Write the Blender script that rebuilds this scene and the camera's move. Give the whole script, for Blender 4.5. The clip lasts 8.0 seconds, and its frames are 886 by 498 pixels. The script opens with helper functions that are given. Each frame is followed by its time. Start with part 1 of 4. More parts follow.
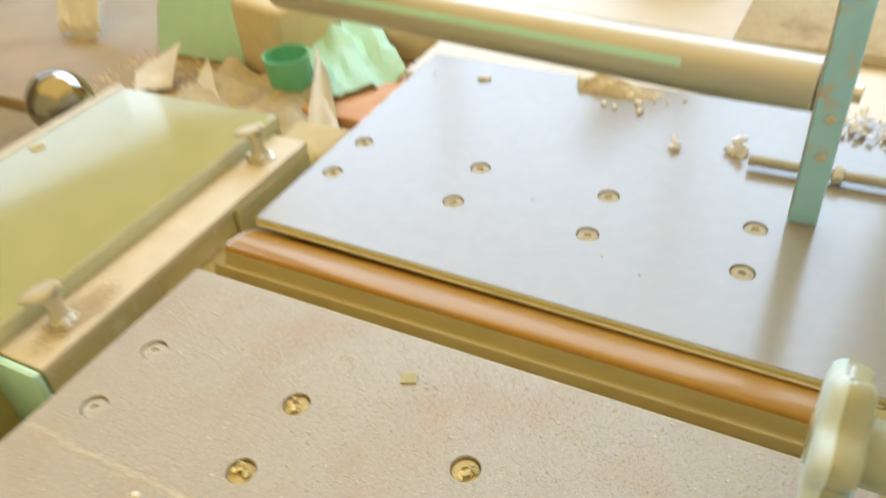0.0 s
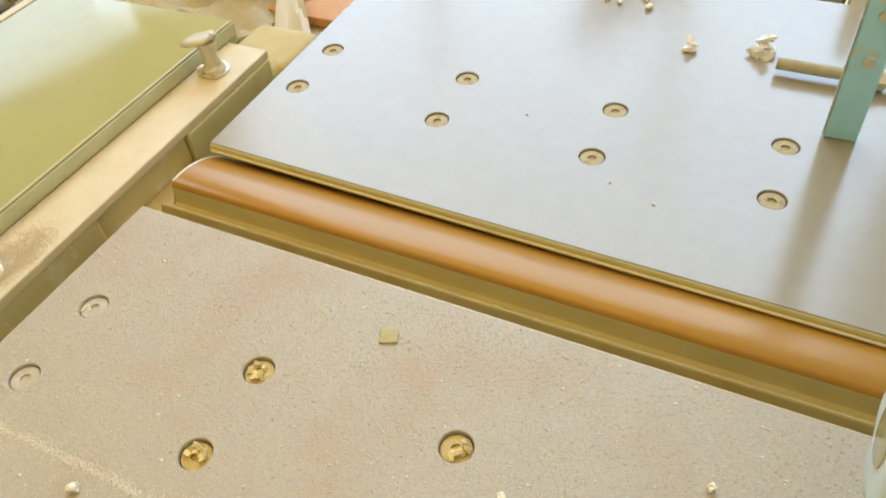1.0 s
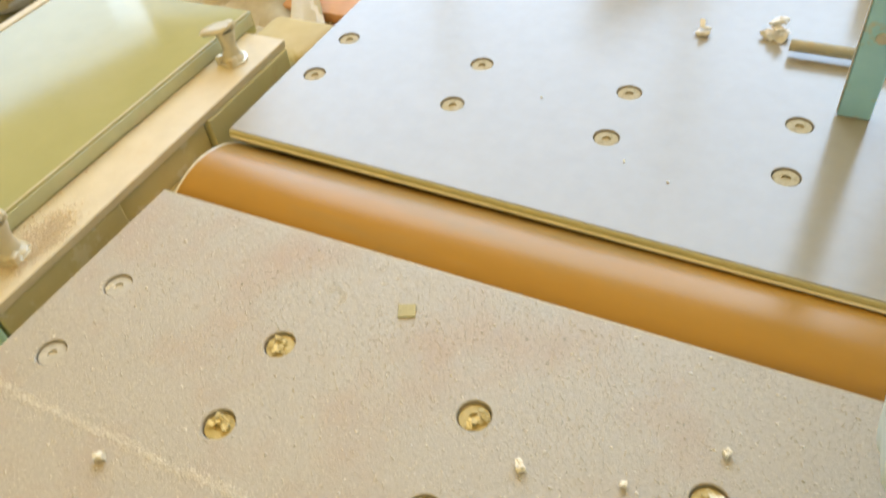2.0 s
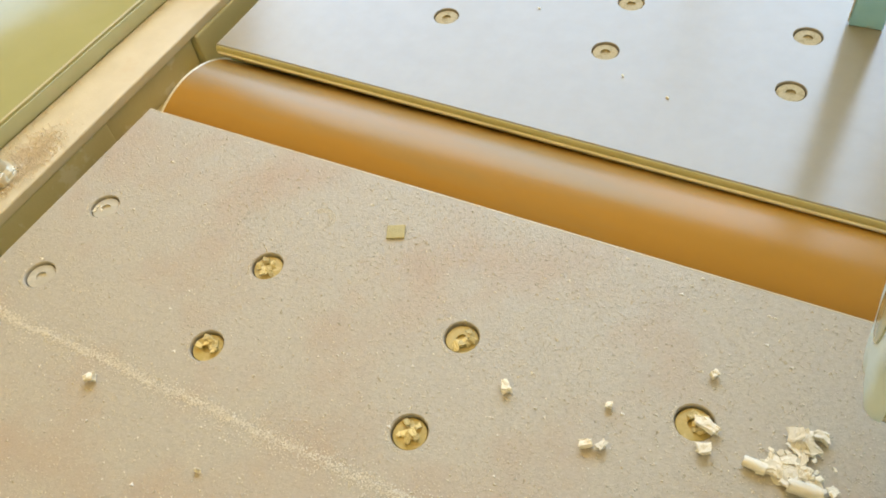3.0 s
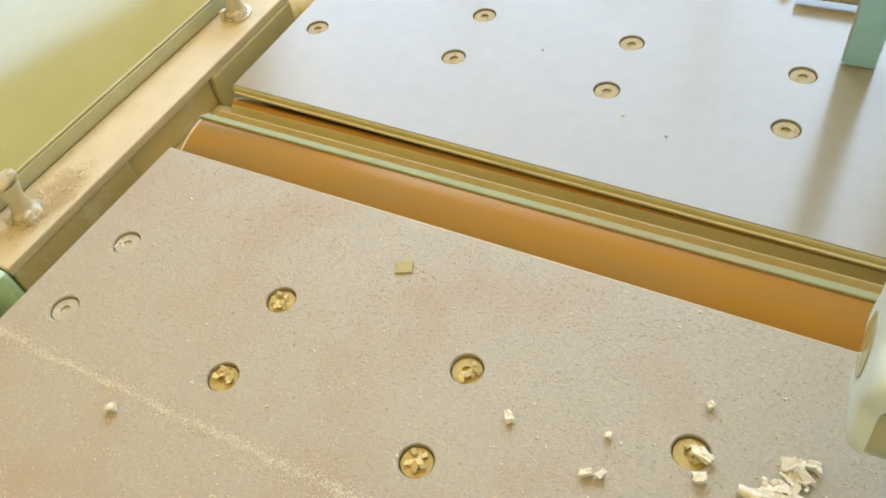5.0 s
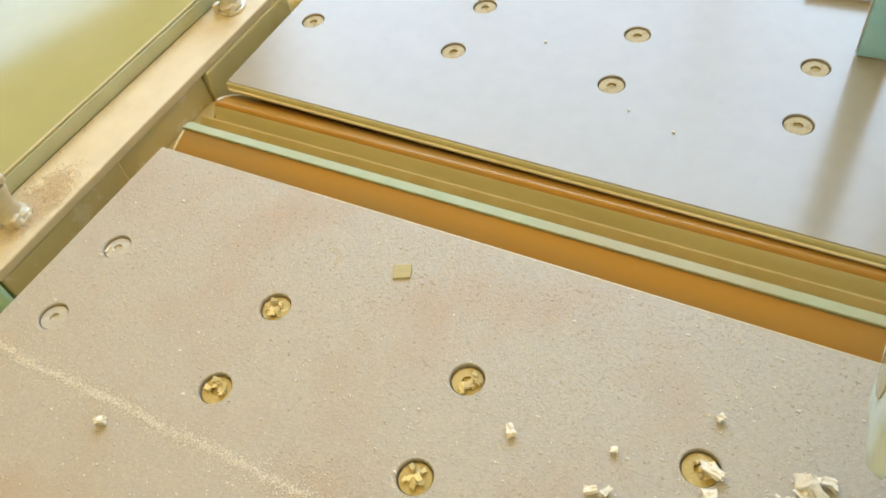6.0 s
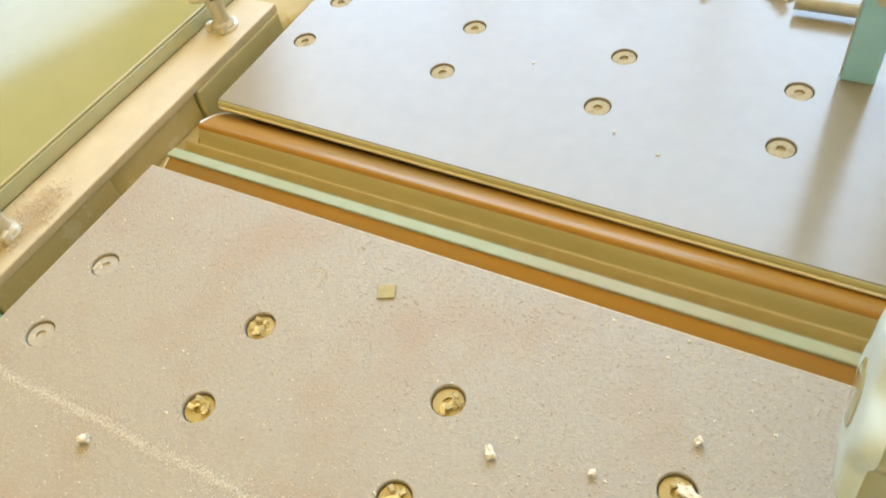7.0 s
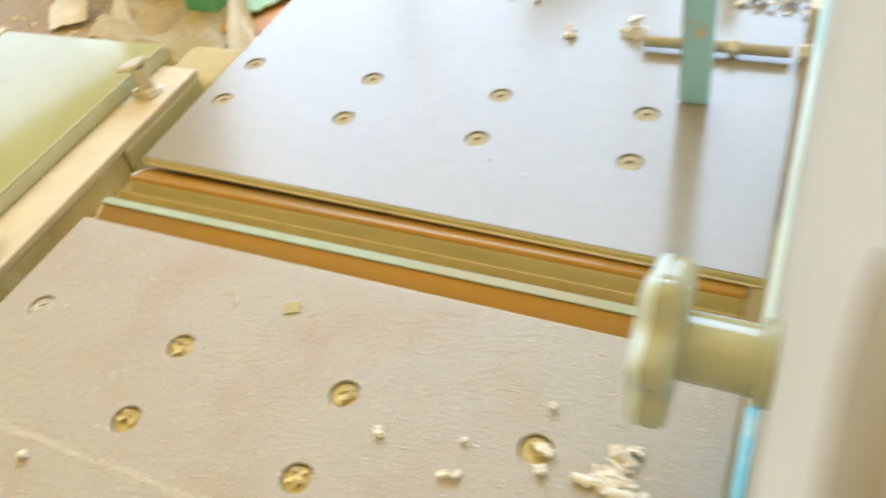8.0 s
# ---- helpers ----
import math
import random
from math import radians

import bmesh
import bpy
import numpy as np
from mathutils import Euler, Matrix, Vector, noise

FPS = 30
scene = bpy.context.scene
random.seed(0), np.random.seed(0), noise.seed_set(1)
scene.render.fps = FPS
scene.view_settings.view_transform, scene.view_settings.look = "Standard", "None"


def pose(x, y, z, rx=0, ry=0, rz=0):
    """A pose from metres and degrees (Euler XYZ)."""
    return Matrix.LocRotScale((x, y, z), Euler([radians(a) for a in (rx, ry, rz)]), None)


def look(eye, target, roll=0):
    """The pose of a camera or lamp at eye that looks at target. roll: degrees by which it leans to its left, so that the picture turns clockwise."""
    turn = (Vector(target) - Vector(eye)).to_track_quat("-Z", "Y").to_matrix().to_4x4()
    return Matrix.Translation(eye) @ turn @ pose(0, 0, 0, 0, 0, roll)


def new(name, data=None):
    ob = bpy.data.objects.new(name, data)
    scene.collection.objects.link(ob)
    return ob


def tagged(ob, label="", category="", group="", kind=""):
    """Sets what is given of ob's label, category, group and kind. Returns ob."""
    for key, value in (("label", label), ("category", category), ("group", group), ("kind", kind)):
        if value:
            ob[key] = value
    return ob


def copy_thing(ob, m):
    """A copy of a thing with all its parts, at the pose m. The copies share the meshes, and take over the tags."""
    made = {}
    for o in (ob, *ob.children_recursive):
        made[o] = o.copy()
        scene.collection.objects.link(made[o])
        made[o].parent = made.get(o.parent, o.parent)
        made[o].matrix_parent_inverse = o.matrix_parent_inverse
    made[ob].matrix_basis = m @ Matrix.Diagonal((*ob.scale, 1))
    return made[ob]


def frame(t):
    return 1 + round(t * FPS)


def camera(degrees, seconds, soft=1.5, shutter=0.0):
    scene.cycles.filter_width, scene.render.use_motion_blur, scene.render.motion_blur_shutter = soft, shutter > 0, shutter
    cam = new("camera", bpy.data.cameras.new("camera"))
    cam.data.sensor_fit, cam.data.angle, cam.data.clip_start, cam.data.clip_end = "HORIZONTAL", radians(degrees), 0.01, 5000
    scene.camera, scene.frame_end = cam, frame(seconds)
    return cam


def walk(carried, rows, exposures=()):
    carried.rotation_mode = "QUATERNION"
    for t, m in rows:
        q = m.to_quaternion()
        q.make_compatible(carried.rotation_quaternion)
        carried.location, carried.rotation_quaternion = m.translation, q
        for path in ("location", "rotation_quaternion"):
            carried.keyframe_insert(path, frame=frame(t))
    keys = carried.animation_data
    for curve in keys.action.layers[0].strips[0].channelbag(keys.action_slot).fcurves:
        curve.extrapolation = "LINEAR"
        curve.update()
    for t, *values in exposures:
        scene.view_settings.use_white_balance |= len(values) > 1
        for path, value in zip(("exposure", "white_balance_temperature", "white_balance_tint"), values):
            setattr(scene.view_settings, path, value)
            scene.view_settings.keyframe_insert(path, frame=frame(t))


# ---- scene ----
cam = camera(59.0, 8.0, 1.8, 0.5)
PATH = [
    (0, (0.32, -0.245, 0.288), (-0.488, 1.109, -0.941), -5.6),
    (0.1, (0.311, -0.231, 0.278), (-0.464, 1.099, -0.999), -5),
    (0.2, (0.309, -0.23, 0.277), (-0.456, 1.094, -1.013), -5),
    (0.3, (0.299, -0.221, 0.266), (-0.444, 1.052, -1.085), -5.3),
    (0.5, (0.296, -0.212, 0.258), (-0.448, 1.017, -1.133), -5.9),
    (0.6, (0.296, -0.2065, 0.257), (-0.4453, 0.9976, -1.1572), -6.57),
    (0.7, (0.296, -0.201, 0.256), (-0.442, 1.001, -1.162), -6.7),
    (0.8, (0.2953, -0.1983, 0.2583), (-0.4266, 1.0002, -1.1711), -6.98),
    (1, (0.294, -0.193, 0.263), (-0.424, 1.011, -1.164), -6.9),
    (1.2, (0.2944, -0.1942, 0.2638), (-0.4139, 1.0553, -1.1289), -7.14),
    (1.3, (0.2946, -0.1948, 0.2642), (-0.4116, 1.0586, -1.126), -7.09),
    (1.5, (0.295, -0.196, 0.265), (-0.436, 1.042, -1.126), -7.3),
    (1.7, (0.2943, -0.2, 0.2643), (-0.4427, 1.0237, -1.1358), -7.55),
    (1.8, (0.294, -0.202, 0.264), (-0.446, 1.022, -1.134), -7.7),
    (2, (0.298, -0.205, 0.258), (-0.455, 0.991, -1.157), -8.2),
    (2.2, (0.303, -0.201, 0.255), (-0.453, 0.938, -1.204), -8.7),
    (3.3, (0.304, -0.195, 0.25), (-0.414, 0.838, -1.305), -10.4),
    (3.5, (0.306, -0.193, 0.248), (-0.416, 0.845, -1.302), -10.4),
    (4, (0.309, -0.189, 0.252), (-0.399, 0.854, -1.301), -10.3),
    (4.1, (0.3086, -0.1914, 0.2532), (-0.4178, 0.85, -1.2923), -10.87),
    (4.2, (0.3082, -0.1938, 0.2544), (-0.4365, 0.8302, -1.294), -11.43),
    (4.3, (0.3078, -0.1962, 0.2556), (-0.449, 0.8091, -1.2993), -11.88),
    (4.4, (0.3074, -0.1986, 0.2568), (-0.4457, 0.8079, -1.299), -11.86),
    (4.5, (0.307, -0.201, 0.258), (-0.441, 0.824, -1.288), -11.4),
    (4.7, (0.3082, -0.2002, 0.2608), (-0.4463, 0.8492, -1.2652), -11.41),
    (5, (0.31, -0.199, 0.265), (-0.461, 0.869, -1.24), -11.3),
    (6.3, (0.305, -0.184, 0.26), (-0.467, 0.847, -1.27), -12.6),
    (6.5, (0.307, -0.184, 0.261), (-0.445, 0.872, -1.262), -11.4),
    (6.6, (0.308, -0.1834, 0.2616), (-0.451, 0.8618, -1.2654), -11.74),
    (6.7, (0.309, -0.1828, 0.2622), (-0.4616, 0.849, -1.2683), -12.16),
    (6.8, (0.31, -0.1822, 0.2628), (-0.4729, 0.8484, -1.2623), -12.37),
    (6.9, (0.311, -0.1816, 0.2634), (-0.4704, 0.8652, -1.2513), -12.23),
    (7, (0.312, -0.181, 0.264), (-0.472, 0.875, -1.243), -11.9),
    (7.2, (0.3124, -0.1842, 0.2684), (-0.4456, 0.9047, -1.2285), -11.56),
    (7.5, (0.313, -0.189, 0.275), (-0.473, 0.894, -1.211), -12.2),
    (7.6, (0.319, -0.195, 0.277), (-0.498, 0.899, -1.184), -13.1),
    (7.7, (0.329, -0.2, 0.278), (-0.494, 0.908, -1.169), -13.2),
    (8, (0.369, -0.208, 0.282), (-0.378, 0.988, -1.137), -12.6),
]
EXPOSURES = [(0, 0.0, 6500, 10), (0.5, -0.10, 6700, 9.5), (1.0, -0.02, 6600, 9.5), (1.5, 0.04, 6500, 10), (2.2, -0.02, 6500, 10), (3.3, -0.04, 6500, 8.5), (5.2, -0.02, 6500, 8.5), (6.3, 0.06, 6350, 9), (7.5, 0.12, 6350, 10), (8, 0.12, 6400, 10)]
walk(cam, [(t, look(eye, target, roll)) for t, eye, target, roll in PATH], EXPOSURES)

# ---------------------------------------------------------------- world, window light
world = bpy.data.worlds.new("sky")
scene.world = world
world.use_nodes = True
wn = world.node_tree.nodes
sky = wn.new("ShaderNodeTexSky")
sky.sky_type, sky.sun_disc = "NISHITA", False
sky.sun_elevation, sky.sun_rotation = radians(63), radians(149)
world.node_tree.links.new(sky.outputs[0], wn["Background"].inputs[0])
wn["Background"].inputs[1].default_value = 0.15

WALL_Y, WALL_X = 2.3, -3.0
WIN = (-2.05, 0.80, 0.80, 2.70)        # the far window's opening: x, x, z, z
SIDE = (0.9, 2.28, 0.70, 1.56)      # the side window's opening: y, y, z, z
CORNER = (-2.97, -2.10, 0.70, 1.46)  # the corner window's opening: x, x, z, z
BACK_Y = -2.2


def window_lamp(name, eye, target, width, height, power, color=(0.55, 0.74, 1.0)):
    """The sky's light in a window's opening."""
    lamp = bpy.data.lights.new(name, "AREA")
    lamp.shape, lamp.size, lamp.size_y = "RECTANGLE", width, height
    lamp.energy, lamp.color = power, color
    ob = new(name, lamp)
    ob.matrix_world = look(eye, target)


window_lamp("far_window_light", ((WIN[0] + WIN[1]) / 2, WALL_Y + 0.03, (WIN[2] + WIN[3]) / 2), (0.05, 0, 0.0), WIN[1] - WIN[0] - 0.04, WIN[3] - WIN[2] - 0.04, 107.0)
window_lamp("side_window_light", (WALL_X - 0.03, (SIDE[0] + SIDE[1]) / 2, (SIDE[2] + SIDE[3]) / 2), (0, 0.6, 0.6), SIDE[1] - SIDE[0] - 0.04, SIDE[3] - SIDE[2] - 0.04, 10.5)
window_lamp("corner_window_light", ((CORNER[0] + CORNER[1]) / 2, WALL_Y + 0.03, (CORNER[2] + CORNER[3]) / 2), (-1.5, 0, 0.6), CORNER[1] - CORNER[0] - 0.04, CORNER[3] - CORNER[2] - 0.04, 3.8)
sun = bpy.data.lights.new("sun", "SUN")
sun.energy, sun.angle, sun.color = 5.0, radians(0.5), (1.0, 0.95, 0.86)
new("sun", sun).matrix_world = look((1.2, -2.0, 4.6), (0, 0, 0))



# ---------------------------------------------------------------- materials
def surface(name, a, b, scale=60.0, rough=(0.4, 0.6), metal=0.0, bump=0.0, bump_scale=900.0, c=None, c_scale=14.0, c_from=0.55, c_to=0.7,
            stretch=(1, 1, 1), spec=0.5, rand=0.0, coat=0.0, relief=0.0006):
    """Two colours by a fine noise, a third one in larger blotches, uneven gloss and a fine relief."""
    m = bpy.data.materials.new(name)
    m.use_nodes = True
    nt = m.node_tree
    n, l = nt.nodes, nt.links
    p = n["Principled BSDF"]
    tc = n.new("ShaderNodeTexCoord")
    mp = n.new("ShaderNodeMapping")
    mp.inputs["Scale"].default_value = stretch
    l.new(tc.outputs["Object"], mp.inputs[0])

    def noise_tex(s, d=5.0, r=0.6):
        t = n.new("ShaderNodeTexNoise")
        t.inputs["Scale"].default_value, t.inputs["Detail"].default_value, t.inputs["Roughness"].default_value = s, d, r
        l.new(mp.outputs[0], t.inputs["Vector"])
        return t.outputs["Fac"]

    def ramp(fac, lo, hi, v0=0.0, v1=1.0):
        r = n.new("ShaderNodeMapRange")
        r.inputs[1].default_value, r.inputs[2].default_value, r.inputs[3].default_value, r.inputs[4].default_value = lo, hi, v0, v1
        l.new(fac, r.inputs[0])
        return r.outputs[0]

    def mix(fac, x, y):
        k = n.new("ShaderNodeMix")
        k.data_type = "RGBA"
        l.new(fac, k.inputs[0])
        for s, v in ((k.inputs[6], x), (k.inputs[7], y)):
            if isinstance(v, tuple):
                s.default_value = (*v, 1)
            else:
                l.new(v, s)
        return k.outputs[2]

    fine = noise_tex(scale)
    col = mix(ramp(fine, 0.3, 0.7), a, b)
    if c:
        col = mix(ramp(noise_tex(c_scale, 4.0), c_from, c_to), col, c)
    if rand:
        oi = n.new("ShaderNodeObjectInfo")
        hs = n.new("ShaderNodeHueSaturation")
        l.new(ramp(oi.outputs["Random"], 0, 1, 1 - rand, 1 + rand), hs.inputs["Value"])
        l.new(col, hs.inputs["Color"])
        col = hs.outputs[0]
    l.new(col, p.inputs["Base Color"])
    l.new(ramp(noise_tex(scale * 0.35), 0.3, 0.7, rough[0], rough[1]), p.inputs["Roughness"])
    p.inputs["Metallic"].default_value = metal
    p.inputs["Specular IOR Level"].default_value = spec
    p.inputs["Coat Weight"].default_value = coat
    if bump:
        bp = n.new("ShaderNodeBump")
        bp.inputs["Strength"].default_value, bp.inputs["Distance"].default_value = min(1.0, bump), relief
        l.new(noise_tex(bump_scale, 6.0, 0.7), bp.inputs["Height"])
        l.new(bp.outputs[0], p.inputs["Normal"])
    return m


M = {
    "near_plate": surface("dusty_plate", (0.428, 0.392, 0.318), (0.525, 0.486, 0.405), 520, (0.36, 0.56), 0.05, 0.32, 900, (0.465, 0.365, 0.27), 15, 0.50, 0.74, relief=0.0010),
    # Pale colour paints the glint under the plate edge, duller blotches break it.
    "bead": surface("pale_glint_bead", (0.72, 0.66, 0.48), (0.78, 0.72, 0.54), 60, (0.10, 0.16), 0.1, 0.0, 500, (0.58, 0.52, 0.32), 8, 0.56, 0.66, spec=1.0, coat=0.6),
    "far_plate": surface("satin_plate", (0.340, 0.306, 0.230), (0.360, 0.326, 0.248), 90, (0.17, 0.20), 0.0, 0.02, 1600, (0.37, 0.335, 0.26), 12, spec=0.65),
    # Base colours hold the warm brown reflection of the roof, darker in blotches.
    "steel": surface("steel_in_reflection_brown", (0.40, 0.207, 0.031), (0.44, 0.231, 0.040), 30, (0.21, 0.29), 0.06, 0.03, 400, (0.33, 0.215, 0.070), 30, 0.44, 0.64, (0.15, 1, 1), spec=0.32),
    "knife": surface("ground_knife_steel", (0.35, 0.39, 0.20), (0.41, 0.44, 0.25), 80, (0.4, 0.5), 0.05, 0.05, 600, (0.40, 0.36, 0.18), 6, 0.44, 0.54, spec=0.35),
    "gullet": surface("dusty_gullet_steel", (0.48, 0.42, 0.19), (0.57, 0.50, 0.25), 60, (0.3, 0.45), 0.0, 0.1, 500, (0.60, 0.55, 0.32), 10, 0.52, 0.62, (0.3, 1, 1)),
    "wedge": surface("brown_wedge_steel", (0.41, 0.31, 0.11), (0.47, 0.36, 0.14), 60, (0.35, 0.5), 0.0, 0.1, 500, (0.46, 0.38, 0.17), 9, 0.5, 0.6),
    "zinc": surface("zinc_plated_steel", (0.70, 0.66, 0.52), (0.82, 0.78, 0.66), 160, (0.22, 0.4), 0.75, 0.1, 800),
    "recess": surface("dusty_brown_recess", (0.54, 0.44, 0.20), (0.62, 0.52, 0.26), 40, (0.6, 0.8), 0, 0.3, 500, (0.74, 0.67, 0.44), 26, 0.58, 0.66),
    # Olive paint made paler to put the haze over dark gaps into the colour.
    "olive_pale": surface("haze_paled_olive_paint", (0.65, 0.62, 0.36), (0.70, 0.67, 0.41), 40, (0.35, 0.5), 0, 0.15, 500, (0.62, 0.55, 0.31), 30, 0.6, 0.7),
    "dustyolive": surface("dust_blotched_olive_paint", (0.66, 0.60, 0.34), (0.71, 0.65, 0.39), 40, (0.5, 0.7), 0, 0.2, 500, (0.78, 0.74, 0.57), 70, 0.56, 0.62),
    "clampcream": surface("cream_plated_zinc", (0.66, 0.61, 0.45), (0.74, 0.69, 0.54), 120, (0.25, 0.45), 0.2, 0.2, 700, (0.68, 0.52, 0.28), 60, 0.58, 0.7),
    "dullsteel": surface("dull_grey_steel", (0.60, 0.57, 0.46), (0.66, 0.63, 0.52), 25, (0.3, 0.4), 0.3, 0.06, 500, stretch=(0.1, 1, 1)),
    "palemint": surface("pale_mint_paint", (0.70, 0.82, 0.78), (0.76, 0.87, 0.83), 50, (0.4, 0.6), 0, 0.1, 500, (0.52, 0.76, 0.76), 6, 0.52, 0.64),
    "knob": surface("glossy_olive_plastic", (0.42, 0.42, 0.24), (0.47, 0.47, 0.28), 30, (0.12, 0.2), 0, 0.02, 400, spec=0.7, coat=0.4),
    "screwbrown": surface("brown_screw_steel", (0.42, 0.345, 0.18), (0.52, 0.44, 0.25), 200, (0.45, 0.6), 0.1, 0.3, 800, (0.35, 0.28, 0.13), 240, 0.50, 0.62, spec=0.3),
    "greyscrew": surface("dusty_grey_screw", (0.46, 0.43, 0.35), (0.56, 0.53, 0.44), 300, (0.4, 0.55), 0.15, 0.3, 900, (0.64, 0.60, 0.50), 120, 0.55, 0.65),
    "goldscrew": surface("resin_stained_screw", (0.46, 0.35, 0.10), (0.57, 0.44, 0.16), 300, (0.25, 0.4), 0.1, 0.4, 900, (0.68, 0.58, 0.30), 140, 0.58, 0.66),
    "trim": surface("pale_green_trim", (0.50, 0.52, 0.33), (0.57, 0.59, 0.39), 60, (0.3, 0.45), 0.1, 0.1, 500, (0.58, 0.54, 0.36), 40, 0.58, 0.7),
    "chrome": surface("dark_chrome", (0.36, 0.34, 0.27), (0.42, 0.40, 0.33), 80, (0.06, 0.14), 1.0),
    "bluepaint": surface("worn_blue_paint", (0.20, 0.55, 0.62), (0.28, 0.62, 0.68), 60, (0.35, 0.5), 0, 0.2, 500, (0.60, 0.72, 0.66), 40, 0.58, 0.66),
    "olive": surface("olive_machine_paint", (0.47, 0.43, 0.19), (0.53, 0.48, 0.23), 40, (0.35, 0.5), 0, 0.15, 500, (0.42, 0.36, 0.15), 24, 0.58, 0.72),
    "panel": surface("olive_green_enamel", (0.43, 0.42, 0.185), (0.47, 0.46, 0.21), 22, (0.06, 0.085), 0, 0.01, 300, (0.48, 0.465, 0.23), 9, 0.55, 0.75),
    "cream": surface("worn_cream_paint", (0.68, 0.60, 0.42), (0.76, 0.68, 0.50), 60, (0.4, 0.6), 0, 0.25, 600, (0.66, 0.54, 0.34), 30, 0.6, 0.75),
    "mint": surface("mint_paint", (0.56, 0.92, 0.78), (0.62, 0.95, 0.84), 50, (0.4, 0.6), 0, 0.1, 500),
    "teal": surface("worn_teal_paint", (0.36, 0.70, 0.80), (0.44, 0.77, 0.86), 60, (0.35, 0.5), 0, 0.2, 500, (0.60, 0.56, 0.41), 42, 0.55, 0.61),
    "green": surface("green_plastic", (0.16, 0.55, 0.30), (0.20, 0.62, 0.36), 50, (0.3, 0.4)),
    "pale": surface("pale_painted_board", (0.83, 0.82, 0.78), (0.89, 0.88, 0.85), 18, (0.4, 0.6), 0, 0.1, 400, (0.80, 0.75, 0.65), 8, 0.55, 0.75),
    "fence": surface("pale_fence_board", (0.88, 0.88, 0.82), (0.92, 0.92, 0.87), 18, (0.4, 0.6), 0, 0.1, 400, (0.84, 0.80, 0.70), 7, 0.56, 0.75),
    "cloth": surface("mint_cloth", (0.50, 0.84, 0.66), (0.60, 0.90, 0.74), 120, (0.8, 0.95), 0, 0.6, 2500),
    "paper": surface("white_paper", (0.80, 0.78, 0.72), (0.86, 0.84, 0.80), 60, (0.6, 0.8)),
    "card": surface("cream_card", (0.72, 0.60, 0.36), (0.78, 0.68, 0.44), 40, (0.6, 0.8), 0, 0.2, 500),
    "orange": surface("orange_board", (0.72, 0.36, 0.16), (0.78, 0.44, 0.22), 60, (0.5, 0.7), 0, 0.2, 500),
    "wood": surface("fresh_pine", (0.86, 0.79, 0.62), (0.94, 0.90, 0.78), 260, (0.55, 0.75), 0, 0.5, 1200, stretch=(1, 0.3, 1), rand=0.1),
    "crumb": surface("amber_pine_crumbs", (0.66, 0.52, 0.19), (0.82, 0.69, 0.36), 300, (0.4, 0.6), 0, 0.5, 1500, rand=0.3),
    "dust": surface("sawdust", (0.60, 0.56, 0.47), (0.72, 0.68, 0.58), 700, (0.8, 0.95), 0, 0.3, 2500),
    "dustpale": surface("pale_sawdust", (0.80, 0.76, 0.66), (0.90, 0.86, 0.78), 700, (0.8, 0.95), 0, 0.3, 2500),
    "boards": surface("brown_boards", (0.27, 0.22, 0.13), (0.33, 0.27, 0.16), 9, (0.5, 0.7), 0, 0.2, 60, (0.24, 0.19, 0.11), 2.5),
    "dustwarm": surface("warm_sawdust", (0.76, 0.64, 0.46), (0.86, 0.75, 0.58), 500, (0.8, 0.95), 0, 0.3, 2500),
    "flake": surface("tan_wood_flake", (0.44, 0.38, 0.17), (0.52, 0.46, 0.22), 300, (0.5, 0.7), 0, 0.4, 1200),
    "shaving": surface("bright_shaving", (0.90, 0.86, 0.77), (0.95, 0.92, 0.86), 300, (0.3, 0.5), 0, 0.3, 1200, rand=0.08),
    "heapdust": surface("tan_packed_dust", (0.60, 0.52, 0.35), (0.72, 0.64, 0.46), 260, (0.8, 0.95), 0, 0.8, 900, (0.80, 0.74, 0.58), 90, 0.55, 0.65),
    "rag": surface("grey_brown_rag", (0.50, 0.43, 0.28), (0.62, 0.55, 0.38), 90, (0.8, 0.95), 0, 0.6, 1500, (0.40, 0.32, 0.18), 20),
    "floor": surface("workshop_floor", (0.36, 0.27, 0.15), (0.46, 0.35, 0.20), 9, (0.35, 0.6), 0, 0.2, 60, (0.30, 0.22, 0.12), 2.5),
    "wall": surface("cream_plaster", (0.68, 0.60, 0.36), (0.75, 0.67, 0.42), 6, (0.7, 0.9), 0, 0.2, 60),
}


def translucent_sheet(name, a, b):
    """A thin sheet that lets the sun's light through, scattered and tinted, with weathered stripes."""
    m = bpy.data.materials.new(name)
    m.use_nodes = True
    n, l = m.node_tree.nodes, m.node_tree.links
    n.remove(n["Principled BSDF"])
    tex = n.new("ShaderNodeTexNoise")
    tex.inputs["Scale"].default_value = 1.7
    mix = n.new("ShaderNodeMix")
    mix.data_type = "RGBA"
    mix.inputs[6].default_value, mix.inputs[7].default_value = (*a, 1), (*b, 1)
    tr, df, ad = n.new("ShaderNodeBsdfTranslucent"), n.new("ShaderNodeBsdfDiffuse"), n.new("ShaderNodeMixShader")
    ad.inputs[0].default_value = 0.25
    l.new(tex.outputs[0], mix.inputs[0])
    for s in (tr, df):
        l.new(mix.outputs[2], s.inputs["Color"])
    l.new(tr.outputs[0], ad.inputs[1])
    l.new(df.outputs[0], ad.inputs[2])
    l.new(ad.outputs[0], n["Material Output"].inputs[0])
    return m


M["ceiling"] = translucent_sheet("amber_sheet", (0.94, 0.64, 0.205), (0.97, 0.70, 0.265))


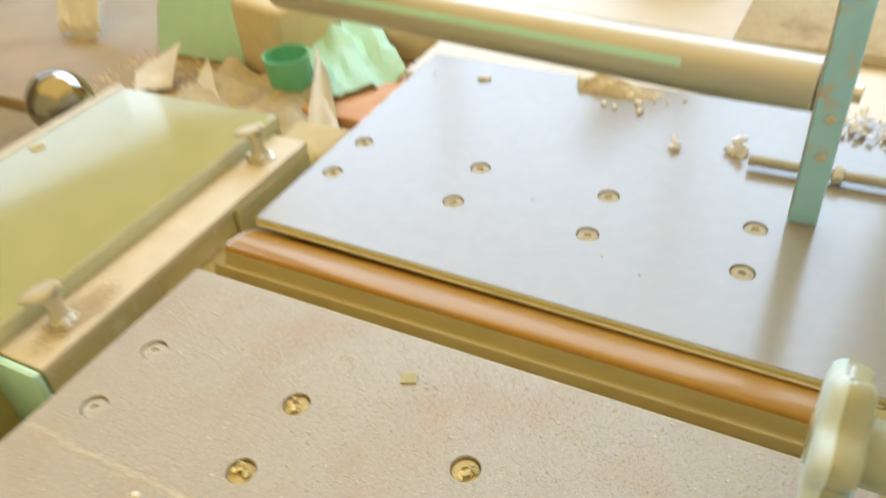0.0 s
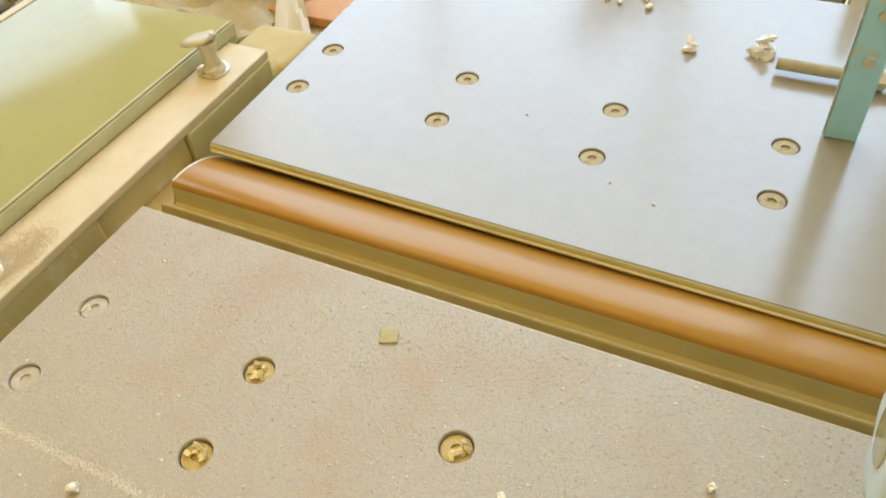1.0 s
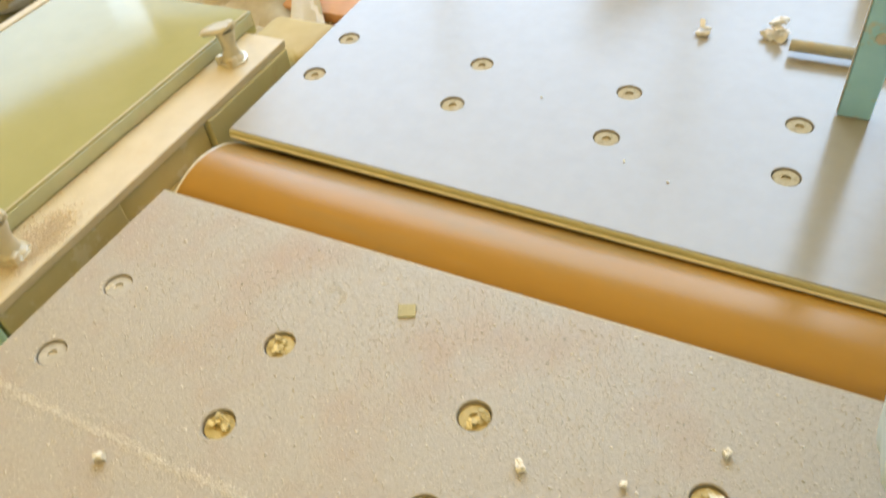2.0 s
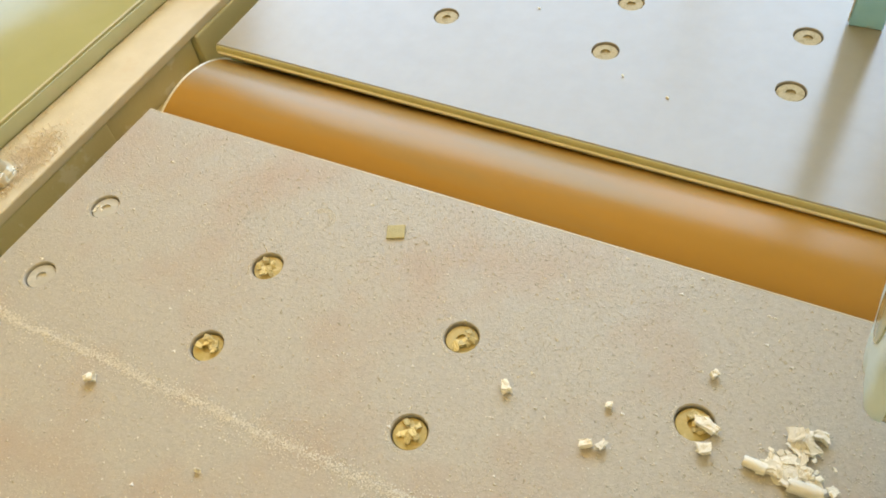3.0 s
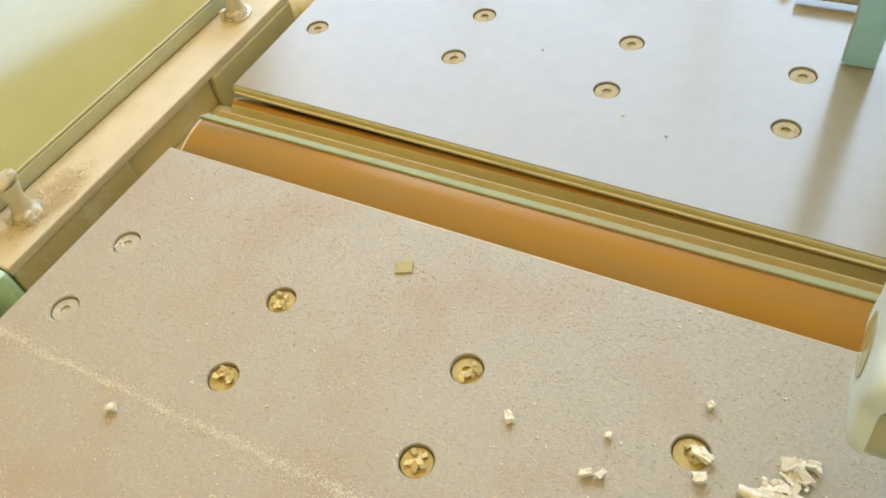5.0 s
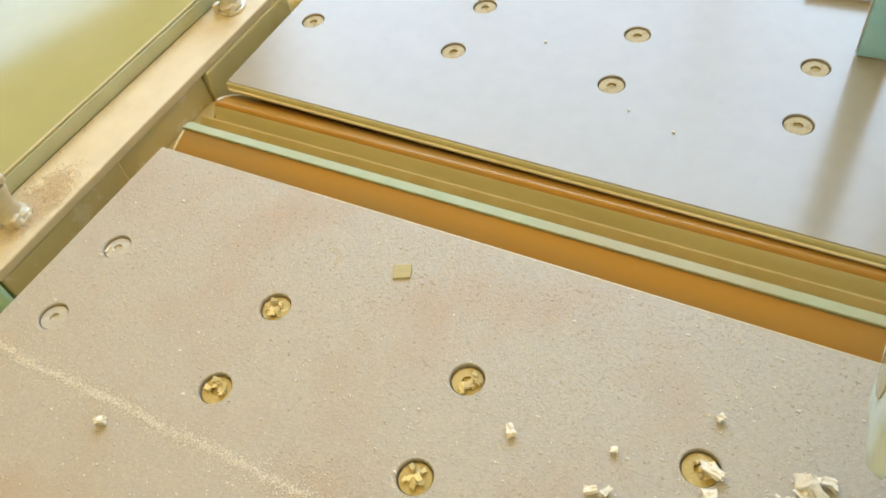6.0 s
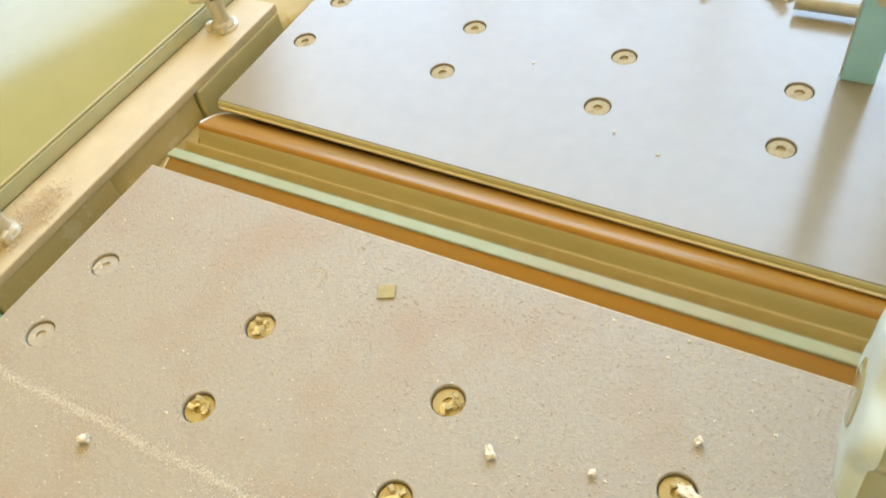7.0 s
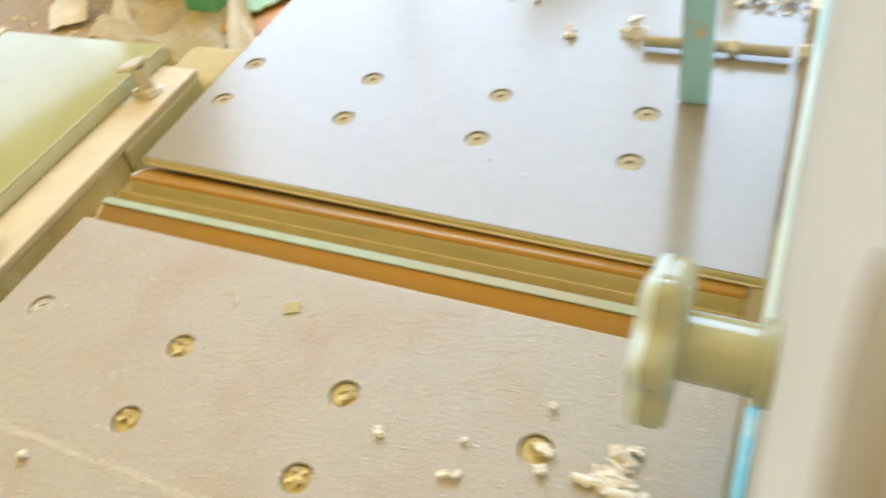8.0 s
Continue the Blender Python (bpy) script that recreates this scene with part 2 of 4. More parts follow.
# ---------------------------------------------------------------- mesh helpers
def mesh_of(name, bm, material, smooth=None):
    bmesh.ops.recalc_face_normals(bm, faces=bm.faces[:])
    me = bpy.data.meshes.new(name)
    bm.to_mesh(me)
    bm.free()
    me.materials.append(M[material] if isinstance(material, str) else material)
    if smooth:
        me.shade_smooth()
        me.set_sharp_from_angle(angle=radians(smooth))
    return me


def thing(name, bm, material, label, category, group="", kind="", smooth=25):
    return tagged(new(name, mesh_of(name, bm, material, smooth)), label, category, group, kind)


def part(name, bm, material, parent, label="", smooth=25):
    ob = new(name, bm if isinstance(bm, bpy.types.Mesh) else mesh_of(name, bm, material, smooth))
    ob.parent = parent
    return tagged(ob, label)


def box(x0, x1, y0, y1, z0, z1, bevel=0.0, bm=None, seg=2):
    own = bmesh.new()
    bmesh.ops.create_cube(own, size=1)
    for v in own.verts:
        v.co = Vector((x0 + (v.co.x + 0.5) * (x1 - x0), y0 + (v.co.y + 0.5) * (y1 - y0), z0 + (v.co.z + 0.5) * (z1 - z0)))
    if bevel:
        bmesh.ops.bevel(own, geom=own.edges[:], offset=bevel, segments=seg, affect="EDGES", profile=0.5)
    return own if bm is None else join(bm, own)


def join(bm, other, m=None):
    me = bpy.data.meshes.new("tmp")
    other.to_mesh(me)
    other.free()
    if m is not None:
        me.transform(m)
    bm.from_mesh(me)
    bpy.data.meshes.remove(me)
    return bm


def lathe(rows, m=Matrix(), n=32, caps=True):
    """A turned body about z: rows of radius, height."""
    bm = bmesh.new()
    rings = [[bm.verts.new((r * math.cos(2 * math.pi * i / n), r * math.sin(2 * math.pi * i / n), z)) for i in range(n)] for r, z in rows]
    for p, q in zip(rings, rings[1:]):
        for i in range(n):
            bm.faces.new((p[i], p[(i + 1) % n], q[(i + 1) % n], q[i]))
    if caps:
        bm.faces.new(rings[0])
        bm.faces.new(rings[-1])
    bm.transform(m)
    return bm


def prism(points, x0, x1, m=None, chamfer=0.0):
    """An outline in y, z drawn out along x."""
    bm = bmesh.new()
    a = [bm.verts.new((x0, y, z)) for y, z in points]
    b = [bm.verts.new((x1, y, z)) for y, z in points]
    bm.faces.new(a)
    bm.faces.new(b)
    for i in range(len(points)):
        j = (i + 1) % len(points)
        bm.faces.new((a[i], a[j], b[j], b[i]))
    if chamfer:
        ends = [e for e in bm.edges if abs(e.verts[0].co.x - e.verts[1].co.x) < 1e-7]
        bmesh.ops.bevel(bm, geom=ends, offset=chamfer, segments=1, affect="EDGES")
    if m is not None:
        bm.transform(m)
    return bm


# ---------------------------------------------------------------- the room
def wall_box(name, *b, material="wall", label="cream plastered workshop wall", category="wall"):
    return thing(name, box(*b), material, label, category, kind="structure", smooth=None)


X0, X1, Y0, ZF, ZC = WALL_X, 2.6, BACK_Y, -0.82, 2.85
wall_box("floor", X0 - 0.1, X1 + 0.1, Y0 - 0.1, WALL_Y + 0.2, ZF - 0.1, ZF, material="floor", label="brown worn workshop floor", category="floor")
roof = bmesh.new()
cells = 24
for i in range(cells + 1):
    for s, dz in ((0, 0.0), (1, 0.012)):
        roof.verts.new((X0 - 0.15 + (X1 - X0 + 0.3) * i / cells, Y0 - 0.15, ZC + dz + 0.02 * (i % 2)))
        roof.verts.new((X0 - 0.15 + (X1 - X0 + 0.3) * i / cells, WALL_Y + 0.2, ZC + dz + 0.02 * (i % 2)))
roof.verts.ensure_lookup_table()
for i in range(cells):
    a, c = roof.verts[4 * i:4 * i + 4], roof.verts[4 * i + 4:4 * i + 8]
    roof.faces.new((a[0], a[1], c[1], c[0]))
thing("ceiling", roof, "ceiling", "amber translucent corrugated sheet roof lit by the sun", "ceiling", kind="structure", smooth=None)
wall_box("wall_south", X0 - 0.1, X1 + 0.1, Y0 - 0.1, Y0, ZF, ZC)
wall_box("wall_east", X1, X1 + 0.1, Y0, WALL_Y, ZF, ZC)


def window_wall(name, along, a0, a1, at, out, wins, label, material="wall"):
    """A wall in pieces round its openings. along: the axis on which it runs."""
    bm = bmesh.new()
    lo, hi = min(at, out), max(at, out)
    pieces, start = [], a0
    for w in wins:
        pieces += [(start, w[0], ZF, ZC), (w[0], w[1], ZF, w[2]), (w[0], w[1], w[3], ZC)]
        start = w[1]
    for p, q, z0, z1 in pieces + [(start, a1, ZF, ZC)]:
        box(*((p, q, lo, hi) if along == "x" else (lo, hi, p, q)), z0, z1, bm=bm)
    thing(name, bm, material, label, "wall", kind="structure", smooth=None)


window_wall("wall_north", "x", X0 - 0.1, X1 + 0.1, WALL_Y, WALL_Y + 0.15, (CORNER, WIN), "cream plastered workshop wall with a wide window")
window_wall("wall_west", "y", Y0, WALL_Y, X0, X0 - 0.15, (SIDE,), "brown boarded side wall with a window", "boards")



def window_frame(name, w, bars):
    """A painted frame with upright bars in an opening of the far wall."""
    bm = bmesh.new()
    y0, y1 = WALL_Y - 0.01, WALL_Y + 0.02
    for x0, x1, z0, z1 in ((w[0], w[0] + 0.05, w[2], w[3]), (w[1] - 0.05, w[1], w[2], w[3]), (w[0] + 0.05, w[1] - 0.05, w[2], w[2] + 0.05), (w[0] + 0.05, w[1] - 0.05, w[3] - 0.05, w[3])):
        box(x0, x1, y0, y1, z0, z1, bm=bm)
    frame_ob = thing(name, bm, "pale", "pale painted window frame in the far wall", "window", kind="structure", smooth=None)
    for k in range(1, bars + 1):
        x = w[0] + (w[1] - w[0]) * k / (bars + 1)
        part("mullion", box(x - 0.02, x + 0.02, y0, y1, w[2] + 0.05, w[3] - 0.05), "pale", frame_ob, smooth=None)


window_frame("window_1", WIN, 2)

# ---------------------------------------------------------------- the two tables with their sunk screws
HOLE_R, PLATE_T = 0.0068, 0.009


def plate(x0, x1, y0, y1, holes, z):
    bm = bmesh.new()
    c, s, n = 0.0007, 0.010, 28
    xs = sorted({x0 + c, x1 - c, *(h[0] - s for h in holes), *(h[0] + s for h in holes)})
    ys = sorted({y0 + c, y1 - c, *(h[1] - s for h in holes), *(h[1] + s for h in holes)})
    for xa, xb in zip(xs, xs[1:]):
        for ya, yb in zip(ys, ys[1:]):
            h = [k for k in holes if xa < k[0] < xb and ya < k[1] < yb]
            if not h:
                bm.faces.new([bm.verts.new((x, y, z)) for x, y in ((xa, ya), (xb, ya), (xb, yb), (xa, yb))])
                continue
            cx, cy = h[0]
            rings = [[], [], [], []]
            for i in range(n):
                a = 2 * math.pi * (i + 0.5) / n
                u, v = math.cos(a), math.sin(a)
                k = s / max(abs(u), abs(v))
                for ring, (r, d) in zip(rings, ((k, 0), (HOLE_R + 0.0004, 0), (HOLE_R, -0.0005), (HOLE_R, -PLATE_T + 0.001))):
                    ring.append(bm.verts.new((cx + u * r, cy + v * r, z + d)))
            for p, q in zip(rings, rings[1:]):
                for i in range(n):
                    bm.faces.new((p[i], p[(i + 1) % n], q[(i + 1) % n], q[i]))
            for sx, sy in ((-1, -1), (1, -1), (1, 1), (-1, 1)):
                near = sorted(rings[0], key=lambda w: (w.co.x - cx - sx * s) ** 2 + (w.co.y - cy - sy * s) ** 2)[:2]
                bm.faces.new((near[0], near[1], bm.verts.new((cx + sx * s, cy + sy * s, z))))
    bmesh.ops.remove_doubles(bm, verts=bm.verts[:], dist=1e-5)
    for face in bm.faces:
        if face.normal.z < 0:
            face.normal_flip()
    rim = [[bm.verts.new((x, y, z + d)) for x, y in ((x0 + o, y0 + o), (x1 - o, y0 + o), (x1 - o, y1 - o), (x0 + o, y1 - o))]
           for o, d in ((c, 0), (0, -c), (0, -0.0016), (0.0008, -0.0017), (0.008, -0.0019), (0.008, -PLATE_T))]
    for p, q in zip(rim, rim[1:]):
        for i in range(4):
            bm.faces.new((p[i], p[(i + 1) % 4], q[(i + 1) % 4], q[i]))
    bm.faces.new(rim[-1])
    bmesh.ops.remove_doubles(bm, verts=bm.verts[:], dist=1e-5)
    return bm


def screw_mesh(material):
    bm = lathe([(0.0060, -0.0009), (0.0064, -0.0004), (0.0061, 0), (0.0023, 0.0001), (0.0021, -0.0018), (0.0003, -0.0019)], n=24)
    return mesh_of("screw", bm, material, 40)


SCREW = {"near_plate": screw_mesh("greyscrew"), "far_plate": screw_mesh("screwbrown"), "gold": screw_mesh("goldscrew")}


def table(name, label, x0, x1, y0, y1, cols, rows, depth, material, lean=0.0):
    """A plate with its screws. lean: how far its sides lean out of square."""
    bm = plate(x0, x1, y0, y1, [(x, y) for x in cols for y in rows], 0.0)
    for v in bm.verts:
        v.co.x -= lean * v.co.y
    t = thing(name, bm, material, label, "machine table", smooth=30)
    for i, x in enumerate(cols):
        for y in rows:
            s = part("screw", SCREW["gold" if i and material == "near_plate" else material], "", t, "sunk zinc socket screw")
            s.location = (x - lean * y, y, -(depth if i or material == "far_plate" else 0.0013))
            s.rotation_euler = (0, 0, random.uniform(0, 6))
    return t


NEAR_COLS, NEAR_ROWS = (0.026, 0.120, 0.2118, 0.3003), (-0.1055, -0.063)
near_table = table("infeed_table", "dusty grey-beige machine table plate with sunk screws", 0.0, 0.372, -0.42, 0.0, NEAR_COLS, NEAR_ROWS, 0.0018, "near_plate")
far_table = table("outfeed_table", "smooth pale grey machine table plate with sunk screws", 0.0, 0.372, 0.0, 0.262, (0.0190, 0.1147, 0.2057, 0.2953), (0.0650, 0.1077), 0.0010, "far_plate", 0.038)

nose = [(0.0040, -0.0020), (-0.0003, -0.0004), (-0.0009, -0.0008), (-0.0014, -0.0018), (-0.0017, -0.0032), (-0.0016, -0.0048), (-0.0008, -0.0064), (0.0040, -0.0074), (0.0145, -0.0074)]
lip = part("front_lip", prism(nose, 0.0010, 0.371), "olive", far_table, "olive painted rounded lip under the plate edge", smooth=50)
# Bead added to draw the white glint line below the far plate.
part("lip_bead", lathe([(0.0004, 0), (0.0008, 0.0006), (0.0008, 0.3674), (0.0004, 0.368)], pose(0.002, -0.0018, -0.0036, 0, 90, 0), 12), "bead", lip, "thin pale bead added as the glint along the lip")
far_table.matrix_world = pose(0.0006, 0.0563, 0, 0, 0, -1.12)

part("worn_edge", box(0.0006, 0.3714, -0.0006, 0.00008, -0.0013, 0.00007, 0.0002), "clampcream", near_table, "pale strip along the plate's edge")

# bed castings that carry the plates, and the cabinet under them
base = thing("machine_base", box(-0.24, 0.42, -0.44, 0.30, ZF, -0.20, 0.01), "olive", "olive painted machine cabinet standing on the floor", "machine")
part("bed_casting", box(0.012, 0.36, -0.41, -0.030, -0.20, -PLATE_T, 0.003), "olive", base)
part("bed_casting", box(0.012, 0.36, 0.0840, 0.30, -0.20, -PLATE_T, 0.003), "olive_pale", base)
part("bearing_housing", box(-0.0234, -0.0012, -0.0125, 0.0605, -0.20, -0.022, 0.003), "recess", base, "pale olive housing at the cutter's end")
part("bed_ledge", box(-0.0180, -0.0012, -0.40, -0.0135, -0.20, -0.034, 0.002), "olive_pale", base, "pale olive ledge beside the plate")

# ---------------------------------------------------------------- cutter block
AXIS_Y, AXIS_Z, R = 0.0275, -0.0525, 0.0515


def polar(r, deg):
    a = radians(deg)
    return (-r * math.sin(a), r * math.cos(a))


def cutter_profile():
    pts = []
    for k in range(3):
        o = 120 * k
        pts += [polar(r, o + a) for r, a in ((0.0432, 1.2), (0.0400, 4.0), (0.0395, 7.5), (0.0412, 10.5))]
        pts += [polar(r, o + a) for r, a in ((0.0430, 20), (0.0432, 22.6))]
        pts += [polar(R, o + 28.8 + i * (88.4 / 22)) for i in range(23)]
        pts += [polar(R - d, o + a) for d, a in ((0.0002, 118.3), (0.0010, 119.5), (0.0024, 120.3), (0.0045, 120.9))]
    return pts


# The block's brown is a painted reflection, see its steel.
cutter = thing("cutter_block", prism(cutter_profile(), 0.001, 0.365, chamfer=0.0006), "steel", "polished round steel cutter block with its warm brown reflection in the colour", "cutter block", smooth=32)
cutter.data.materials.append(M["gullet"])
for f in cutter.data.polygons:
    if abs(f.normal.x) < 0.5 and math.hypot(f.center.y, f.center.z) < 0.0490:
        f.material_index = 1
for k in range(3):
    turn = pose(0, 0, 0, 120 * k)
    part("knife", prism([polar(0.0425, 20.0), polar(0.0488, 20.6), polar(0.0505, 21.9), polar(0.0527, 28.0), polar(0.0523, 28.5), polar(0.0425, 28.7)], 0.0, 0.366, turn), "knife", cutter, "bright ground planer knife", smooth=None)
    part("wedge", prism([polar(0.0400, 10.2), polar(0.0484, 12.2), polar(0.0491, 13.0), polar(0.0488, 14.0), polar(0.0455, 18.2), polar(0.0440, 19.8), polar(0.0400, 19.8)], 0.002, 0.364, turn), "wedge", cutter, "brown steel clamping wedge", smooth=None)
    # A pale rim draws the white glint arc at the block's end.
    arc = bmesh.new()
    rings = []
    for i in range(23):
        a = radians(120 * k + 29.5 + 4 * i)
        rings.append([arc.verts.new((0.0012 + 0.0011 * math.cos(b), -(R - 0.0006 + 0.0009 * math.sin(b)) * math.sin(a), (R - 0.0006 + 0.0009 * math.sin(b)) * math.cos(a))) for b in (radians(45 * j) for j in range(8))])
    for p, q in zip(rings, rings[1:]):
        for j in range(8):
            arc.faces.new((p[j], p[(j + 1) % 8], q[(j + 1) % 8], q[j]))
    arc.faces.new(rings[0])
    arc.faces.new(rings[-1])
    part("end_rim", arc, "clampcream", cutter, "pale rounded rim added as the glint at the block's end", smooth=60)
part("shaft_stub", lathe([(0.016, 0), (0.016, 0.028)], pose(-0.026, 0, 0, 0, 90, 0)), "zinc", cutter)
cutter.matrix_world = pose(0, AXIS_Y, AXIS_Z)

apron = bmesh.new()
strips = []
for i in range(15):
    a = radians(33 + 4 * i)
    strips.append([apron.verts.new((x, AXIS_Y + r * math.sin(a), AXIS_Z + r * math.cos(a))) for x in (0.012, 0.366) for r in (0.0535, 0.0555)])
for p, q in zip(strips, strips[1:]):
    for i, j in ((0, 1), (1, 3), (3, 2), (2, 0)):
        apron.faces.new((p[i], p[j], q[j], q[i]))
part("apron", apron, "olive_pale", base, "curved olive apron behind the cutter")

# ---------------------------------------------------------------- side rail, panel, clamps
bar = box(-0.0535, -0.0178, -0.100, 0.147, -0.0035, 0.002, 0.0008)
for v in bar.verts:
    if v.co.x > -0.03:
        v.co.x -= 0.0040 * (v.co.y + 0.100) / 0.247
rail = thing("side_rail", bar, "cream", "worn cream painted side rail beside the tables", "rail", smooth=None)
part("rail_web", box(-0.0530, -0.0310, -0.098, 0.146, -0.20, -0.0037, 0.001), "recess", rail, "dusty brown recessed side")
part("web_cover", box(-0.0306, -0.0238, -0.0132, 0.0612, -0.20, -0.0037, 0.001), "dustyolive", rail, "olive recessed side blotched with dust")
for y0, y1, x1 in ((-0.099, -0.014, -0.0190), (0.062, 0.1462, -0.0172)):
    side = box(-0.0308, x1, y0, y1, -0.20, -0.0037, 0.0012)
    for v in side.verts:
        if v.co.x > -0.03:
            v.co.x -= 0.0040 * (v.co.y + 0.100) / 0.247
    part("side_block", side, "dustyolive" if y0 < 0 else "olive_pale", rail, "pale olive painted side", smooth=None)
part("rail_end", box(-0.070, -0.012, 0.148, 0.200, -0.20, -0.012, 0.010, seg=4), "recess", rail, "rounded lower end of the rail")
part("end_cap", box(-0.0700, -0.0180, -0.106, -0.1003, -0.060, 0.0012, 0.0025), "mint", rail, "mint painted end of the rail")

panel = thing("cover_panel", box(-0.220, -0.0540, -0.42, 0.158, -0.004, 0.0120, 0.0010), "panel", "glossy olive green enamelled cover panel", "cover panel", smooth=None)
part("panel_border", box(-0.2285, -0.2205, -0.42, 0.161, -0.004, 0.0130, 0.001), "cream", panel, "cream edge strip")
part("bead", box(-0.0560, -0.0542, -0.42, 0.155, 0.0117, 0.0125, 0.0003), "gullet", panel, "dark edge line")
part("edge_trim", box(-0.0538, -0.0530, -0.42, 0.156, 0.0026, 0.0112, 0.0003), "trim", panel, "pale grey green edge trim")
part("panel_screw", lathe([(0.006, 0), (0.0055, 0.0012), (0.002, 0.0016)], pose(-0.206, 0.058, 0.0119), 20), "recess", panel)
panel.matrix_world = pose(-0.054, 0, 0.012, 0, -1, 0) @ pose(0.054, 0, -0.012)
part("panel_foot", box(-0.21, -0.06, -0.41, 0.155, -0.20, -0.0045, 0.002), "olive", panel)

bolt = thing("wing_bolt", lathe([(0.0072, 0.0), (0.0074, 0.0030), (0.0056, 0.0050), (0.0046, 0.0100), (0.0050, 0.0150), (0.0062, 0.0190), (0.0060, 0.0215)]), "clampcream", "cream zinc clamp bolt with a flat wing head on the rail", "bolt", "clamp bolts on the rail")
hd = lathe([(0.0055, 0), (0.0070, 0.0005), (0.0074, 0.0016), (0.0068, 0.0027), (0.0030, 0.0031)])
for v in hd.verts:
    v.co.x = v.co.x * (2.15 if v.co.x < 0 else 1.15)
    v.co.z += 0.0020 * min(1.0, max(0.0, v.co.x / 0.008)) - 0.11 * max(0.0, -v.co.x - 0.006)
hd.transform(pose(-0.001, 0.0, 0.0212, 0, -7, 22))
part("wing", hd, "clampcream", bolt, "flat wing of the bolt", smooth=60)
part("nub", lathe([(0.0022, 0), (0.0024, 0.003), (0.0015, 0.0042)], pose(0.0052, 0.0022, 0.0228), 14), "clampcream", bolt)
for k in (-1, 1):
    part("foot", box(0.0052 * k - 0.0018, 0.0052 * k + 0.0018, -0.0090, -0.0030, 0.0003, 0.0062, 0.001), "clampcream", bolt)
part("washer", lathe([(0.0092, 0), (0.0092, 0.0016)], pose(0, 0, 0.0001)), "zinc", bolt)
bolt.matrix_world = pose(-0.0395, 0.1155, 0.0021)
copy_thing(bolt, pose(-0.0375, -0.0685, 0.0021, 0, 0, 24))

# ---------------------------------------------------------------- upright, bar, threaded rod
up = thing("upright_bar", box(-0.0078, 0.0078, -0.0025, 0.0025, 0, 0.36, 0.0008), "teal", "worn teal painted flat steel upright standing on the table", "bar", smooth=None)
part("edge_band", box(-0.0086, -0.0079, -0.0027, 0.0027, 0.002, 0.36, 0.0002), "zinc", up, "bare bright steel edge")
part("rivet", lathe([(0.0032, 0), (0.0028, 0.0012), (0.001, 0.0016)], pose(0.001, -0.0026, 0.050, 90, 0, 0), 14), "zinc", up)
part("rivet", lathe([(0.0032, 0), (0.0028, 0.0012), (0.001, 0.0016)], pose(0.001, -0.0026, 0.075, 90, 0, 0), 14), "zinc", up)
up.matrix_world = pose(0.3172, 0.1745, 0.0005, 7, 0.3, 0)

roller = thing("table_roller", lathe([(0.022, 0), (0.0235, 0.001), (0.0235, 0.572), (0.022, 0.573)], pose(-0.264, 0.436, -0.006, 0, 90, -7), 48), "dullsteel", "grey steel roller at the end of the table", "roller")
# Mint strip on the roller, in place of a mint reflection.
stripe = bmesh.new()
ends = []
for i in range(7):
    a = radians(14 + 3 * i)
    ends.append([stripe.verts.new((-r * math.sin(a), -r * math.cos(a), z)) for z in (0.004, 0.470) for r in (0.0233, 0.0238)])
for p, q in zip(ends, ends[1:]):
    for i, j in ((0, 1), (1, 3), (3, 2), (2, 0)):
        stripe.faces.new((p[i], p[j], q[j], q[i]))
stripe.faces.new((ends[0][0], ends[0][1], ends[0][3], ends[0][2]))
stripe.faces.new((ends[-1][0], ends[-1][1], ends[-1][3], ends[-1][2]))
stripe.transform(pose(-0.264, 0.436, -0.006, 0, 90, -7))
part("paint_stripe", stripe, "mint", roller, "mint stripe along the roller painted as a reflection", smooth=60)
part("axle", lathe([(0.007, -0.02), (0.007, 0.603)], pose(-0.264, 0.436, -0.006, 0, 90, -7)), "zinc", roller)
part("bracket", box(0.3065, 0.318, 0.345, 0.386, -0.20, 0.058, 0.002), "pale", roller, "pale end bracket")

rows_r = []
for i in range(132):
    rows_r += [(0.0037, i * 0.00065), (0.0031, i * 0.00065 + 0.000325)]
rod = thing("threaded_rod", lathe(rows_r, pose(0.2771, 0.2235, 0.0059, 0, 90, 0), 16), "clampcream", "zinc plated threaded rod behind the teal upright", "threaded rod", smooth=None)
for x in (0.3272, 0.3665):
    part("nut", lathe([(0.0052, 0), (0.0057, 0.0006), (0.0057, 0.0055), (0.0052, 0.006)], pose(x, 0.2235, 0.0059, 0, 90, 0) @ pose(0, 0, 0, 0, 0, 14), 6), "clampcream", rod, "pale hexagon nut", smooth=None)

# ---------------------------------------------------------------- fence and knob
fence = thing("fence", box(0.3785, 0.400, -0.45, 0.43, 0.0005, 0.36, 0.002), "fence", "pale painted upright fence board at the table's edge", "fence", smooth=None)
part("foot_strip", box(0.3735, 0.3782, -0.0295, 0.31, 0.0003, 0.016, 0.001), "palemint", fence, "pale mint painted foot strip")
part("foot_strip", box(0.3735, 0.3782, -0.45, -0.0300, 0.0003, 0.016, 0.001), "bluepaint", fence, "worn blue painted foot strip")
part("slot_plug", lathe([(0.0155, 0), (0.0150, 0.0012), (0.009, 0.0016)], pose(0.3786, -0.172, 0.226, 0, -90, 0), 28), "rag", fence, "brown plug in the fence's face")
KN = (0.339, -0.052, 0.074)
rim_rows = [(0.0215, 0), (0.0245, 0.0006), (0.0262, 0.0022), (0.0265, 0.0055), (0.0262, 0.0098), (0.0245, 0.0118), (0.0200, 0.0126), (0.012, 0.013)]
grip = lathe(rim_rows, n=60)
